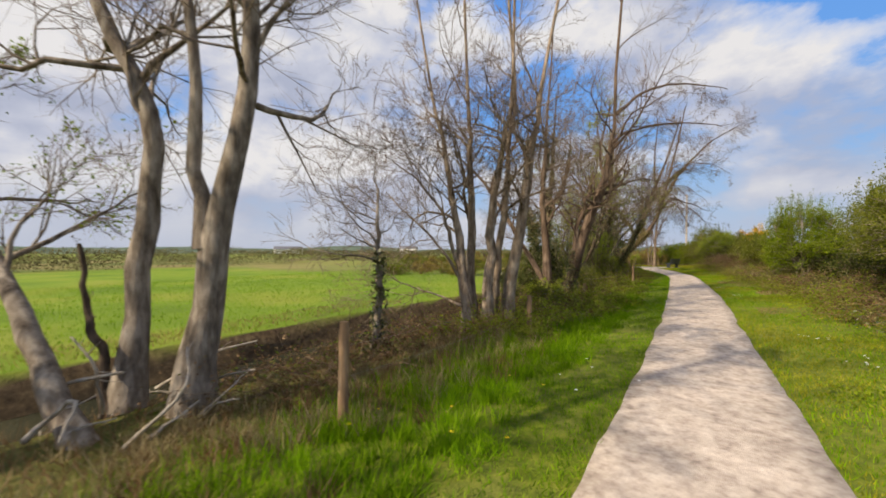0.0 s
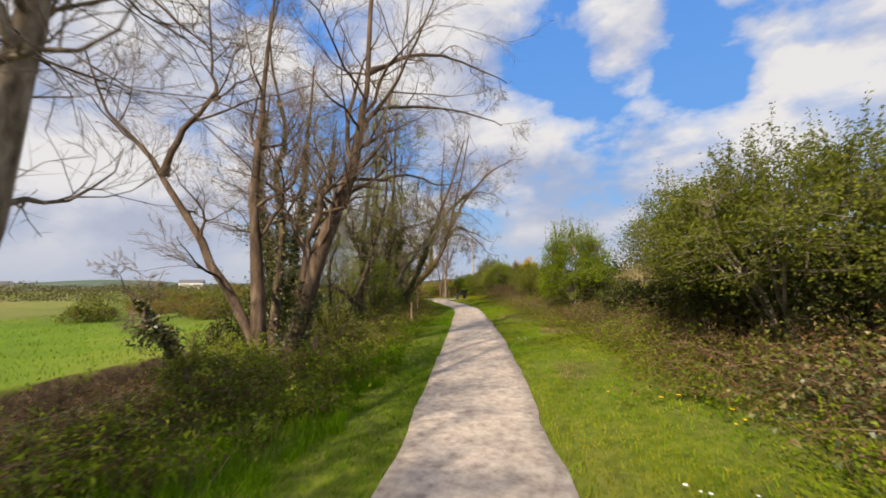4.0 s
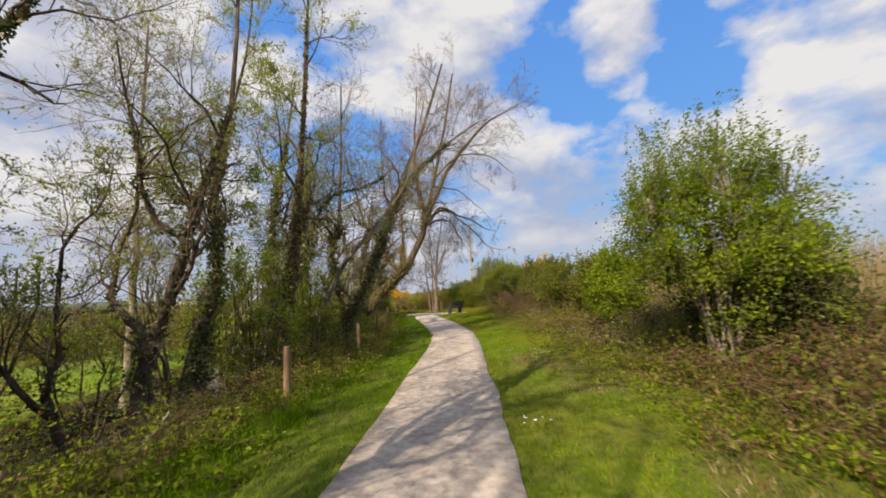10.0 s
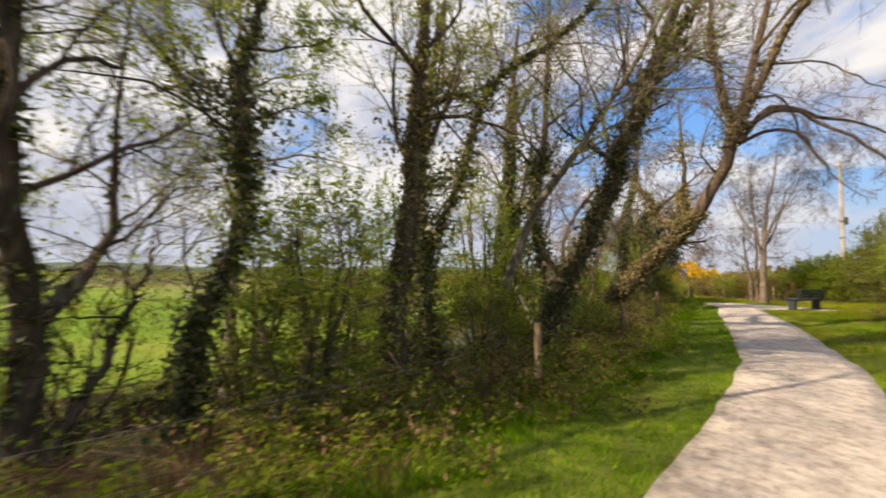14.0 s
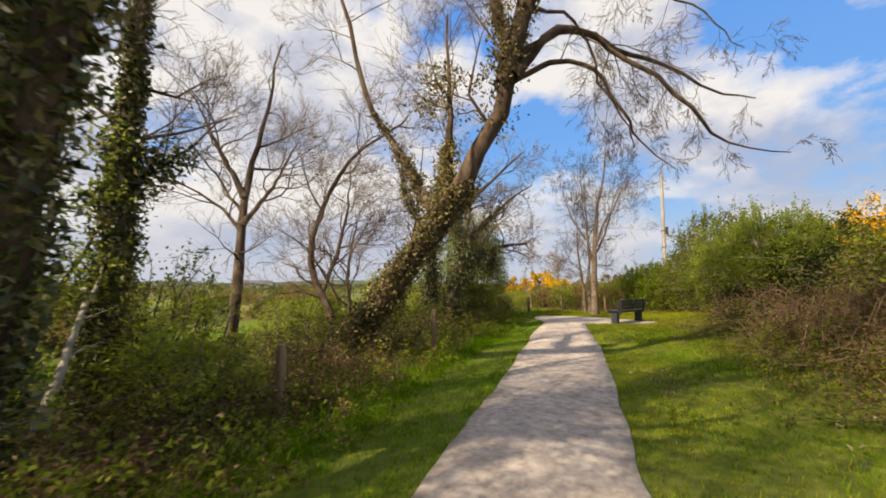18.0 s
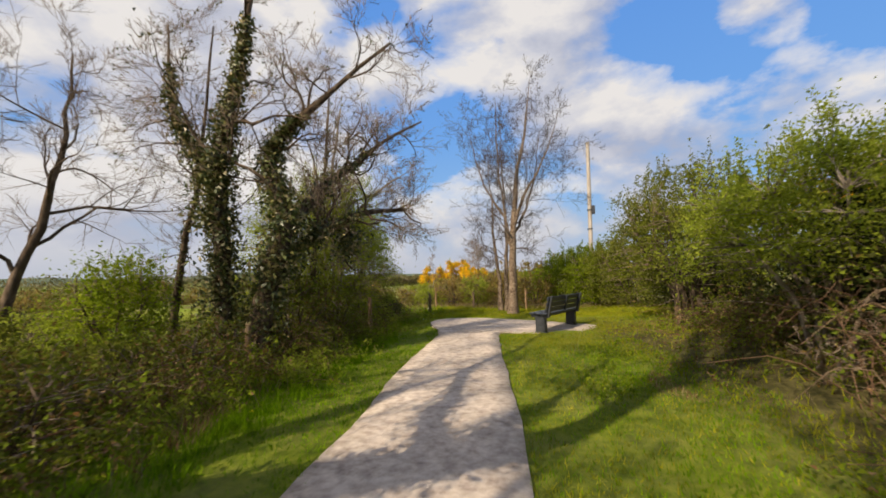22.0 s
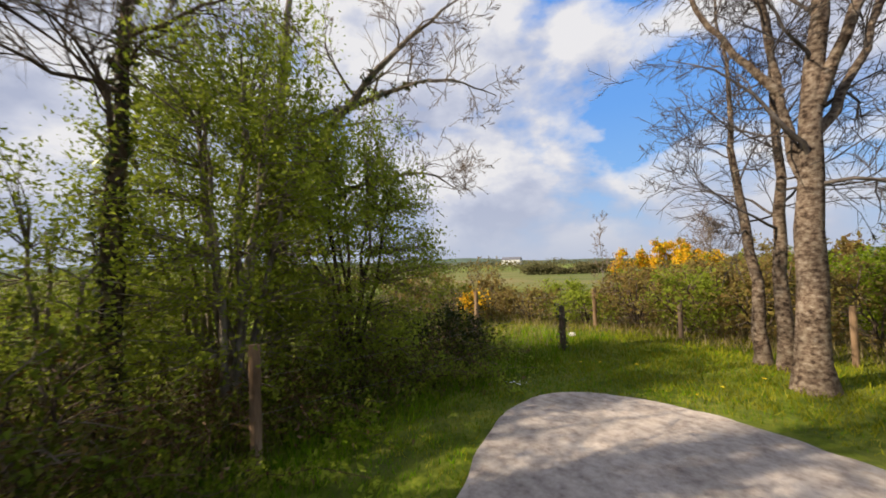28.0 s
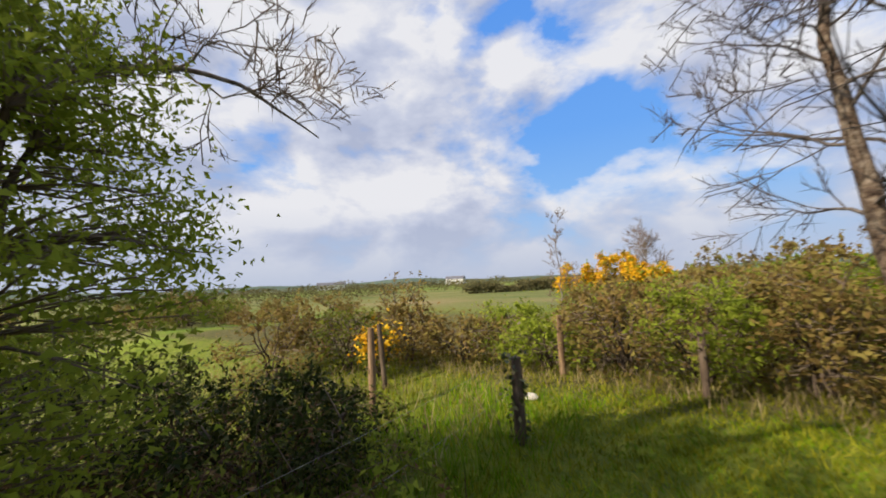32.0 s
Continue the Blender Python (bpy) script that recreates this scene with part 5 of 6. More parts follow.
for by in np.arange(7.0, 40.5, 1.75):
    rx = float(right_edge(by)) + 2.0 + 0.25 * math.sin(by * 2.1) + 0.3 * max(0.0, min(4.0, by - 32))
    k += 1
    canes("bramble", "low nettles and bramble leaves at the bank's foot", "bramble", rx + 0.35, by, 0.45, 1.0, 60 + k, 14, 0.2, 2200, "leaf" if k % 3 else "leaf_bramble", 0.034, group="weeds along the bank", dead=(0.1, 0.4, 0.25)[k % 3])
    canes("bramble", "tangle of brown bramble canes and rusty green leaves", "bramble", rx + 1.15, by + 0.4, 0.6, 1.1, 100 + k, 75, 0.42, 3200, ("leaf_bramble", "leaf", "ivy", "leaf_olive")[k % 4], 0.04, group="brambles along the bank", dead=(0.35, 0.15, 0.15, 0.3)[k % 4])
    # every third tangle takes the shade-dark leaf, making dark holes in the bank
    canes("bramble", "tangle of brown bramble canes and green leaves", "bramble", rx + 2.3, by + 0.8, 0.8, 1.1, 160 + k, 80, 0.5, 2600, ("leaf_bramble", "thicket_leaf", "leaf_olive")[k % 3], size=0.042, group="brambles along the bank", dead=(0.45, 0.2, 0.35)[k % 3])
for bx, by in ((4.4, 33.2), (4.2, 34.9), (4.9, 34.2), (4.7, 31.4), (3.9, 36.0)):
    k += 1
    canes("bramble", "heap of dead brown bramble canes", "bramble", bx, by, 0.8, 0.8, 900 + k, 110, 0.95, 900, "leaf_bramble", 0.036, group="brambles along the bank")
k = 0
for by in np.arange(3.0, 44, 1.5):
    k += 1
    rng_b = random.Random(k)
    lx = float(left_edge(by)) - (1.75 if by > 9 else 2.4) - 0.2 * rng_b.random() - (0.35 if 31 < by < 36 else 0)
    if by > 6:
        canes("bramble", "low green weeds and young bramble at the verge's edge", "bramble", lx, by, 0.3, 0.9, 190 + k, 12, 0.2, 2600, "leaf" if k % 2 else "leaf_young", 0.042, group="undergrowth on the stream bank", dead=0.15 if by < 22 else 0.35 if by < 32 else 0.1)
        canes("bramble", "undergrowth of dry canes and young leaves", "bramble", lx - 0.6, by, 0.5, 0.9, 220 + k, 30, 0.36 if by < 30 else 0.55, 500 if 16.5 < by < 22.5 else 3000, ("leaf_bramble", "leaf", "leaf_young")[k % 3] if by < 30 else "leaf_bramble" if by < 37 else "leaf_olive", 0.038, group="undergrowth on the stream bank", dead=0.25 if by < 22 else 0.5 if by < 32 else 0.25)
    if 15.5 < by < 23:
        continue
    canes("bramble", "dry brown stalks and dead bracken", "bramble", lx - 1.6, by + 0.6, 0.9, 0.9, 280 + k, 50, 0.36 if by < 30 else 0.6, 1400, "leaf_bramble", 0.036, group="undergrowth on the stream bank", dead=0.6)
UNDER = "young bushes on the stream bank"
for k, (bx, by, bh, bw, mt, cnt) in enumerate([
        (-2.9, 11.0, 0.7, 0.6, "leaf_olive", 2600), (-3.3, 12.4, 0.7, 0.6, "leaf_olive", 2600), (-2.7, 15.5, 1.0, 0.8, "leaf_olive", 3200), (-3.6, 17.3, 1.3, 0.9, "ivy", 3200), (-4.6, 16.7, 2.7, 0.9, "ivy", 4200), (-5.6, 15.0, 1.5, 0.9, "leaf_olive", 1800),
        (-5.3, 18.8, 1.9, 1.0, "leaf_olive", 1800), (-4.9, 20.8, 2.2, 1.0, "leaf_olive", 1800), (-2.7, 22.3, 1.2, 0.7, "leaf_olive", 2600), (-3.3, 22.9, 2.6, 1.0, "leaf", 3000), (-4.6, 24.0, 3.0, 1.2, "leaf", 3600),
        (-2.9, 25.4, 1.3, 0.7, "leaf_olive", 3000), (-3.6, 27.0, 2.6, 1.1, "leaf", 3600), (-2.9, 28.9, 1.0, 0.8, "leaf_olive", 3000), (-4.6, 29.2, 2.0, 1.2, "leaf_olive", 2400), (-3.9, 31.6, 1.0, 0.9, "leaf_olive", 1800),
        (-5.8, 32.4, 0.9, 1.0, "leaf_young", 1800), (-7.4, 30.6, 0.9, 1.2, "leaf_olive", 2600), (-3.5, 34.0, 0.9, 0.8, "leaf_bramble", 2000), (-4.2, 36.2, 0.9, 0.8, "leaf_bramble", 2600), (-4.0, 38.1, 1.5, 0.8, "leaf_bramble", 3000),
        # the two at y 43.3 and 44.2 carry shade under the hawthorns as leaf colour
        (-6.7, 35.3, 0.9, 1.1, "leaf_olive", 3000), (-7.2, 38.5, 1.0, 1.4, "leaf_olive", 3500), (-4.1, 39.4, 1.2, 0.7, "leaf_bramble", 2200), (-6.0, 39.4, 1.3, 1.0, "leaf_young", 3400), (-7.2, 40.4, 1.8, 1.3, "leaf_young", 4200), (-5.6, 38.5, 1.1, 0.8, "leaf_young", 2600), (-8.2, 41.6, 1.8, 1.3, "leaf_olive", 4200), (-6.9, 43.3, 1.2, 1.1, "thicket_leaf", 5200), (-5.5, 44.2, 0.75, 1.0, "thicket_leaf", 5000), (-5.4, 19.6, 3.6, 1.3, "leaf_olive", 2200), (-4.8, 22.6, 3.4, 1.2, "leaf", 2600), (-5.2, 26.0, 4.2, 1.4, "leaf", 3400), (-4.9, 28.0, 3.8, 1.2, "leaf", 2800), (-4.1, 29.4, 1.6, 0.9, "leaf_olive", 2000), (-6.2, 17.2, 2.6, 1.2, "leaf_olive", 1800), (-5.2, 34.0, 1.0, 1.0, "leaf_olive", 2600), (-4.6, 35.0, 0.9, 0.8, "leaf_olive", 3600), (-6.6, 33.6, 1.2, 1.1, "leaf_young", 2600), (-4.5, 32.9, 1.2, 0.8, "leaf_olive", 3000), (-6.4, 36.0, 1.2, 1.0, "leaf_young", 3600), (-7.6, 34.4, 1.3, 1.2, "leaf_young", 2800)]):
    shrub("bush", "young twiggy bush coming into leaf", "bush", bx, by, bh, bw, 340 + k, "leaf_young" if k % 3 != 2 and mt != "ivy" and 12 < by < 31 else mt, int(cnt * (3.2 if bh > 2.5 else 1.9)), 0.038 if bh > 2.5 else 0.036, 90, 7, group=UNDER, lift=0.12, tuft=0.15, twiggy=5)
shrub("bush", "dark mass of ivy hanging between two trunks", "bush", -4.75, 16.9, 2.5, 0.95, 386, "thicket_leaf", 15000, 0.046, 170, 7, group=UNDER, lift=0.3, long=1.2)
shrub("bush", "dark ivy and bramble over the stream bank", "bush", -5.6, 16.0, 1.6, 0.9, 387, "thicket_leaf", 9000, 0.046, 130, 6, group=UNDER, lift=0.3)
shrub("bush", "round green bush at the field's edge", "bush", -6.0, 36.35, 2.0, 0.75, 388, "leaf", 17000, 0.034, 190, 8, group=UNDER, lift=0.2)
shrub("bush", "low spreading green bush at the field's edge", "bush", -8.0, 35.2, 1.3, 1.1, 389, "leaf_olive", 12000, 0.04, 150, 8, group=UNDER, lift=0.1)
THORN = "hawthorns by the fence"
shrub("hawthorn_tree", "hawthorn in fresh bright green leaf", "tree", -5.0, 40.9, 4.1, 1.3, 371, "leaf_young", 48000, 0.031, 420, 7, bark="bark", group=THORN, lift=0.16)
shrub("hawthorn_tree", "leafy hawthorn reaching out over the grass", "tree", -5.15, 42.35, 3.2, 1.2, 372, "leaf_young", 60000, 0.03, 520, 10, group=THORN, lift=0.12, tuft=0.12)
shrub("hawthorn_tree", "slim hawthorn in bright young leaf beside the fence", "tree", -5.4, 39.6, 2.5, 0.8, 374, "leaf_young", 7000, 0.031, 80, 4, bark="bark", group=THORN, lift=0.3, twiggy=5)
shrub("hawthorn_tree", "tall hawthorn in fresh green leaf", "tree", -6.4, 41.0, 3.9, 1.45, 373, "leaf_young", 36000, 0.034, 360, 8, bark="bark", group=THORN, lift=0.16)
SCRUB = "scrub beyond the fence"
for k, (bx, by, bh, bw, mt, cnt, fl) in enumerate([
        (-7.6, 48.0, 1.0, 0.9, "leaf_scrub", 3000, 0), (-5.9, 48.9, 0.9, 0.8, "leaf_young", 2800, 0), (-4.4, 49.6, 1.1, 0.9, "leaf_scrub", 3000, 0), (-3.0, 48.5, 1.1, 0.8, "leaf_young", 3000, 0), (-1.9, 48.6, 1.1, 0.8, "leaf_scrub", 3000, 0), (-0.4, 49.0, 1.2, 0.9, "leaf_scrub", 3000, 0), (-9.6, 47.4, 1.2, 1.1, "leaf_scrub", 3000, 0), (-2.2, 53.5, 1.7, 1.3, "leaf_young", 3000, 0), (-3.9, 48.6, 1.2, 1.0, "leaf_scrub", 2600, 0), (-2.4, 49.5, 1.5, 1.3, "leaf_scrub", 3000, 0), (-5.2, 51.5, 1.1, 1.2, "leaf_young", 3200, 0), (-3.6, 53.0, 1.5, 1.6, "leaf_scrub", 3200, 0),
        (-6.4, 56.0, 1.2, 1.7, "leaf_young", 3200, 0), (-7.2, 46.9, 0.7, 0.3, "leaf_olive", 500, 420), (-9.0, 46.0, 1.1, 0.9, "leaf_scrub", 2600, 0), (-6.5, 48.2, 0.8, 0.9, "leaf_scrub", 2400, 0), (-5.0, 48.4, 0.7, 0.8, "leaf_young", 2200, 0), (-8.3, 48.6, 1.4, 0.7, "leaf_scrub", 900, 0), (-3.2, 51.0, 1.4, 1.2, "leaf_young", 3000, 0), (-1.6, 50.8, 1.5, 1.0, "leaf_scrub", 3000, 0), (-4.6, 55.0, 1.5, 1.5, "leaf_scrub", 3000, 0), (-8.2, 47.0, 1.0, 0.7, "leaf_olive", 1500, 0), (-7.4, 60.0, 1.5, 2.0, "leaf_scrub", 3000, 0),
        (-11.2, 67.0, 2.3, 1.7, "leaf_young", 2500, 3000), (-9.2, 68.0, 2.9, 1.9, "leaf_young", 3000, 4500), (-7.2, 66.5, 2.3, 1.6, "leaf_young", 2500, 2600), (-3.0, 62.0, 2.4, 2.2, "leaf_scrub", 3500, 0), (-0.5, 58.0, 2.6, 2.2, "leaf_scrub", 3500, 0)]):
    shrub("gorse_bush" if fl else "bush", "gorse bush in orange-yellow flower" if fl else "brown and olive scrub bush, half in leaf", "bush", bx, by, bh, bw, 390 + k, mt, int(cnt * 1.4), 0.048 if by < 55 else 0.09, 60, 7, group=SCRUB, lift=0.1, flower=fl, twiggy=7)
bare_tree("bare rounded tree far beyond the gorse", [([(-12.0, 90.0, -0.6), (-12.0, 90.0, 1.5), (-11.8, 90.0, 4.2)], 0.16, 0.05)], 44, limbs=10, reach=2.8, first=0.2, fine=4)
bare_tree("thin bare sapling by the fence", [([(-5.6, 50.6, -0.4), (-5.6, 50.6, 1.2), (-5.65, 50.6, 2.7)], 0.02, 0.008)], 45, limbs=10, reach=0.35, first=0.3, twig_each=(4, 4, 3), rise=0.2, fine=1.2)


ROUGH = "scrub in the rough pasture"
rng_s = random.Random(77)
for k in range(48):
    by = rng_s.uniform(27, 56)
    bx = float(np.interp(by, STREAM[:, 0], STREAM[:, 1])) - 3.0 - 12 * rng_s.random() ** 1.3
    shrub("bush", "low brown and olive scrub bush in the pasture", "bush", bx, by, rng_s.uniform(0.6, 1.5), rng_s.uniform(0.8, 1.7), 700 + k, ("leaf_bramble", "leaf_olive", "leaf_scrub")[k % 3], 3400, 0.06, 60, 6, group=ROUGH, lift=0.08, twiggy=4)


# ---- far hedges and fields ----
def far_hedge(x0, y0, x1, y1, high, seed, leaf=0.35, count=6000):
    rng = np.random.default_rng(seed)
    n = count
    t = rng.random(n)
    run = math.hypot(x1 - x0, y1 - y0)
    tall = high * (0.55 + 0.5 * np.abs(np.sin(t * run * 0.13 + seed)) + 0.3 * np.sin(t * run * 0.41) ** 2)
    x = x0 + (x1 - x0) * t + rng.normal(size=n) * high * 0.4
    y = y0 + (y1 - y0) * t + rng.normal(size=n) * high * 0.4
    z = land(x, y) + tall * rng.random(n) ** 0.7
    v, f = leaves(rng, np.stack([x, y, z], -1), leaf, corners=3)
    ob = piece("far_hedge", mesh_of("far_hedge", v, f, "hedge_far"))
    tagged(ob, "distant field hedge of mixed olive and brown bushes", "hedge", "field hedges", "stuff")


for k, (a, b, c, d, h) in enumerate([(-54, -60, -56, 20, 1.5), (-56, 20, -60, 95, 1.8), (-66, -60, -84, 60, 2.2), (-80, 60, -60, 140, 2.6), (-120, -60, -150, 120, 2.6), (-60, 150, -5, 130, 1.8), (-150, 120, -90, 230, 2.6),
                                       (-90, 230, 30, 220, 2.4), (-40, 95, -28, 110, 1.6), (20, 70, 60, 120, 3), (-230, -80, -260, 260, 3.6), (-260, 260, 60, 340, 3.6), (14, 30, 22, 75, 2.2)]):
    far_hedge(a, b, c, d, h, 500 + k, (0.2 + 0.0014 * math.hypot(a, b)) * (0.55 if k < 3 else 1), 13000 if k < 3 else 5000)


# ---- grass ----
def scatter(n, x0, x1, y0, y1, seed):
    rng = np.random.default_rng(seed)
    return rng.uniform(x0, x1, n), rng.uniform(y0, y1, n), rng


def off_pad(x, y):
    pad = ((x + 1.3) / 1.75) ** 2 + ((y - 42.9) / 1.42) ** 2 < 1
    wing = (y > 41.3 - 0.35 * np.clip(x, 0, 1)) & (y < 43.9 - 0.33 * (x + 0.8)) & (x > -1.5) & (x < 0.75 + 0.39 * (y - 40.85))
    return ~(pad | wing)


gx, gy, _ = scatter(640000, -4.2, 4.6, -1.0, 47.8, 600)
dl, dr = left_edge(gy) - gx, gx - right_edge(gy)
keep = (((dl > 0.0) & (dl < 2.3)) | ((dr > 0.0) & (dr < 2.6)) | (gy > 43)) & off_pad(gx, gy)
keep |= (gy > 41.6) & off_pad(gx, gy)
keep &= np.random.default_rng(1).random(len(gx)) < 0.55 + 0.45 * wave(gx * 1.3, gy * 1.3)
worn = (dr > 0.55) & (dr < 1.9) & (gy < 40) & (wave(gx * 1.1 + 3, gy * 0.75) > 0.05) & (np.random.default_rng(2).random(len(gx)) < 0.8)
odd = np.random.default_rng(8).random(len(gx)) < 0.45
blades("dry_grass", "short worn straw-coloured grass on the verge", gx[keep & worn & odd], gy[keep & worn & odd], 0.065, 0.012, "grass_dry", 599, 0.9)
blades("dead_grass", "dead brown grass in the worn verge", gx[keep & worn & ~odd], gy[keep & worn & ~odd], 0.055, 0.012, "leaf_dead", 597, 1.1)
keep &= ~worn
olive = ((dr > 0) & (wave(gx * 1.7 + 1, gy * 1.1) + 0.5 * np.random.default_rng(5).normal(size=len(gx)) > -0.25)) | ((gy > 41.6) & (np.random.default_rng(4).random(len(gx)) < 0.6))
blades("grass", "short bright green verge grass", gx[keep & ~olive], gy[keep & ~olive], 0.055, 0.011, "grass", 601, 1.0)
blades("grass", "short yellowish olive verge grass", gx[keep & olive], gy[keep & olive], 0.05, 0.011, "grass_olive", 598, 1.1)
def tufts(name, label, n, dl0, dl1, y0, y1, each, high, mat, seed):
    """Clumps of longer blades, spaced along the verge beside the stream."""
    rng = np.random.default_rng(seed)
    cy = rng.uniform(y0, y1, n)
    cx = left_edge(cy) - rng.uniform(dl0, dl1, n)
    who = rng.integers(0, n, n * each)
    blades(name, label, cx[who] + rng.normal(size=n * each) * 0.06, cy[who] + rng.normal(size=n * each) * 0.06, high, 0.010, mat, seed + 1, 1.2)


tufts("long_grass", "rank green tufts along the verge", 420, 0.7, 2.4, 0.5, 14, 55, 0.15, "grass", 640)
tufts("long_grass", "rank green tufts along the verge", 420, 0.9, 2.0, 14, 41, 45, 0.13, "grass", 642)
tufts("dry_grass", "bleached straw tufts on the stream bank", 120, 1.6, 4.2, 0.0, 12, 50, 0.24, "grass_dry", 644)
tufts("dead_grass", "brown withered tufts on the stream bank", 260, 1.3, 3.4, 1.0, 40, 45, 0.2, "leaf_dead", 646)
gx, gy, rng_w = scatter(46000, 1.0, 4.6, 4, 40, 630)
dr = gx - right_edge(gy)
keep = (dr > 0.35) & (dr < 2.3) & (wave(gx * 2.3 + 7, gy * 1.9) - 0.25 * np.abs(dr - 1.7) > 0.12)
at = np.stack([gx[keep], gy[keep], land(gx[keep], gy[keep]) + 0.02 + 0.05 * rng_w.random(keep.sum())], -1)
tagged(piece("clover", mesh_of("clover", *leaves(rng_w, at, 0.034, 1.2, 3), "leaf")), "patches of low clover and dock leaves in the verge", "weeds", kind="stuff")
gx, gy, _ = scatter(60000, -3.4, 1.8, -1, 42, 602)
dl, dr = left_edge(gy) - gx, gx - right_edge(gy)
keep = ((dl > -0.03) & (dl < 0.22)) | ((dr > -0.03) & (dr < 0.2) & (gy < 41))
blades("grass", "grass tufts fringing the concrete", gx[keep], gy[keep], 0.06, 0.010, "grass", 603, 1.0)
gx, gy, _ = scatter(80000, -7.5, 0, -1, 47, 604)
dl = left_edge(gy) - gx
keep = (dl > 1.1) & (dl < 3.0) & ((gy < 16.5) | (gy > 22.5) | (dl < 1.7))
blades("long_grass", "long rank grass on the stream bank", gx[keep], gy[keep], 0.22, 0.012, "grass", 605, 0.7)
gx, gy, _ = scatter(62000, -11, 0, -1, 47, 606)
dl = left_edge(gy) - gx
keep = (dl > 1.9) & (gx - np.interp(gy, STREAM[:, 0], STREAM[:, 1]) > 1.5)
near = gy < 8
blades("dry_grass", "dead straw-coloured grass on the stream bank", gx[keep & ~near], gy[keep & ~near], 0.26, 0.009, "grass_dry", 607, 0.9)
blades("dead_grass", "dead brown grass on the shaded stream bank", gx[keep & near], gy[keep & near], 0.2, 0.009, "leaf_dead", 607, 1.2)
gx, gy, _ = scatter(46000, 1.5, 9, 5, 44, 608)
dr = gx - right_edge(gy)
keep = (dr > 2.0) & (dr < 5.5)
blades("long_grass", "long grass at the foot of the bank", gx[keep][::2], gy[keep][::2], 0.14, 0.012, "grass_olive", 609, 0.9)
gx, gy, _ = scatter(22000, 5.5, 16, 14, 40, 610)
keep = gx - right_edge(gy) > 5.0
blades("reeds", "tall dry straw-coloured reeds behind the bank", gx[keep], gy[keep], 1.3, 0.016, "grass_dry", 611, 0.35)
gx, gy, _ = scatter(60000, -8.5, 0, 4, 45, 620)
dl = left_edge(gy) - gx
keep = (dl > 1.3) & (dl < 3.6) & ((gy > 26) | (gx % 0.5 < 0.12)) & (wave(gx * 2, gy * 1.4) > -0.35)
blades("dry_stalks", "upright dead brown stalks on the stream bank", gx[keep][::2], gy[keep][::2], 0.36, 0.008, "dry_stem", 621, 1.3)
gx, gy, _ = scatter(20000, -13, -2.5, -4, 12, 622)
keep = (left_edge(gy) - gx > 2.0) & (np.abs(gx - np.interp(gy, STREAM[:, 0], STREAM[:, 1]) + 0.5) > 1.0) & (gx - np.interp(gy, STREAM[:, 0], STREAM[:, 1]) > -3.2)
blades("dead_grass", "matted brown dead grass round the alders", gx[keep], gy[keep], 0.13, 0.011, "leaf_dead", 623, 1.8)
gx, gy, _ = scatter(36000, -9, 5, 43.5, 49, 612)
keep = off_pad(gx, gy) & (gy > 44.6)
blades("long_grass", "lush tufted grass around the birches", gx[keep], gy[keep], 0.085, 0.013, "grass_olive", 613, 1.1)
gx, gy, _ = scatter(26000, -12, 5, 47.3, 60, 614)
blades("dry_grass", "dead grass in the scrub beyond the fence", gx, gy, 0.2, 0.012, "grass_dry", 615, 0.7)
gx, gy, _ = scatter(60000, -30, -6, -15, 45, 616)
s_off = gx - np.interp(gy, STREAM[:, 0], STREAM[:, 1])
keep = s_off < -1.25
blades("meadow_grass", "cropped grass of the field beyond the stream", gx[keep], gy[keep], 0.09, 0.02, "grass", 617)


def flowers(name, label, mat, spots, seed, size):
    rng = np.random.default_rng(seed)
    at = []
    for x, y, n, r in spots:
        at.append(np.stack([x + rng.normal(size=n) * r, y + rng.normal(size=n) * r, np.zeros(n)], -1))
    at = np.concatenate(at)
    at[:, 2] = land(at[:, 0], at[:, 1]) + 0.075
    a = np.arange(8) * np.pi / 4
    ring = np.stack([np.cos(a), np.sin(a), 0.25 + 0 * a], -1)[None] * (size * (0.7 + 0.6 * rng.random(len(at))))[:, None, None]
    V = np.concatenate([at[:, None], at[:, None] + ring], 1)
    i = np.arange(len(at))[:, None, None] * 9
    j = np.arange(8)
    F = (i + np.stack([0 * j, j + 1, (j + 1) % 8 + 1], -1)[None]).reshape(-1, 3)
    tagged(piece(name, mesh_of(name, V.reshape(-1, 3), F, mat)), label, "flowers", kind="stuff")


flowers("daisies", "small white daisies in the verge", "petal", [(1.95, 15.6, 14, 0.12), (1.9, 18.9, 8, 0.1), (2.0, 8.5, 8, 0.2), (2.1, 6.7, 6, 0.2), (-1.2, 21.0, 10, 0.4), (1.3, 33.0, 3, 0.3), (-3.6, 43.6, 7, 0.12), (2.4, 23.0, 6, 0.5), (-0.9, 5.0, 5, 0.4)], 620, 0.014)
flowers("dandelions", "yellow dandelions in the grass", "dandelion", [(-1.9, 21.0, 3, 0.3), (-2.3, 35.4, 1, 0.1), (-0.2, 44.9, 2, 0.1), (-3.2, 44.8, 3, 0.4), (-0.8, 19.2, 1, 0.1), (2.9, 9.5, 6, 0.5), (-1.6, 3.4, 10, 0.6), (-1.9, 45.2, 3, 0.3)], 621, 0.02)


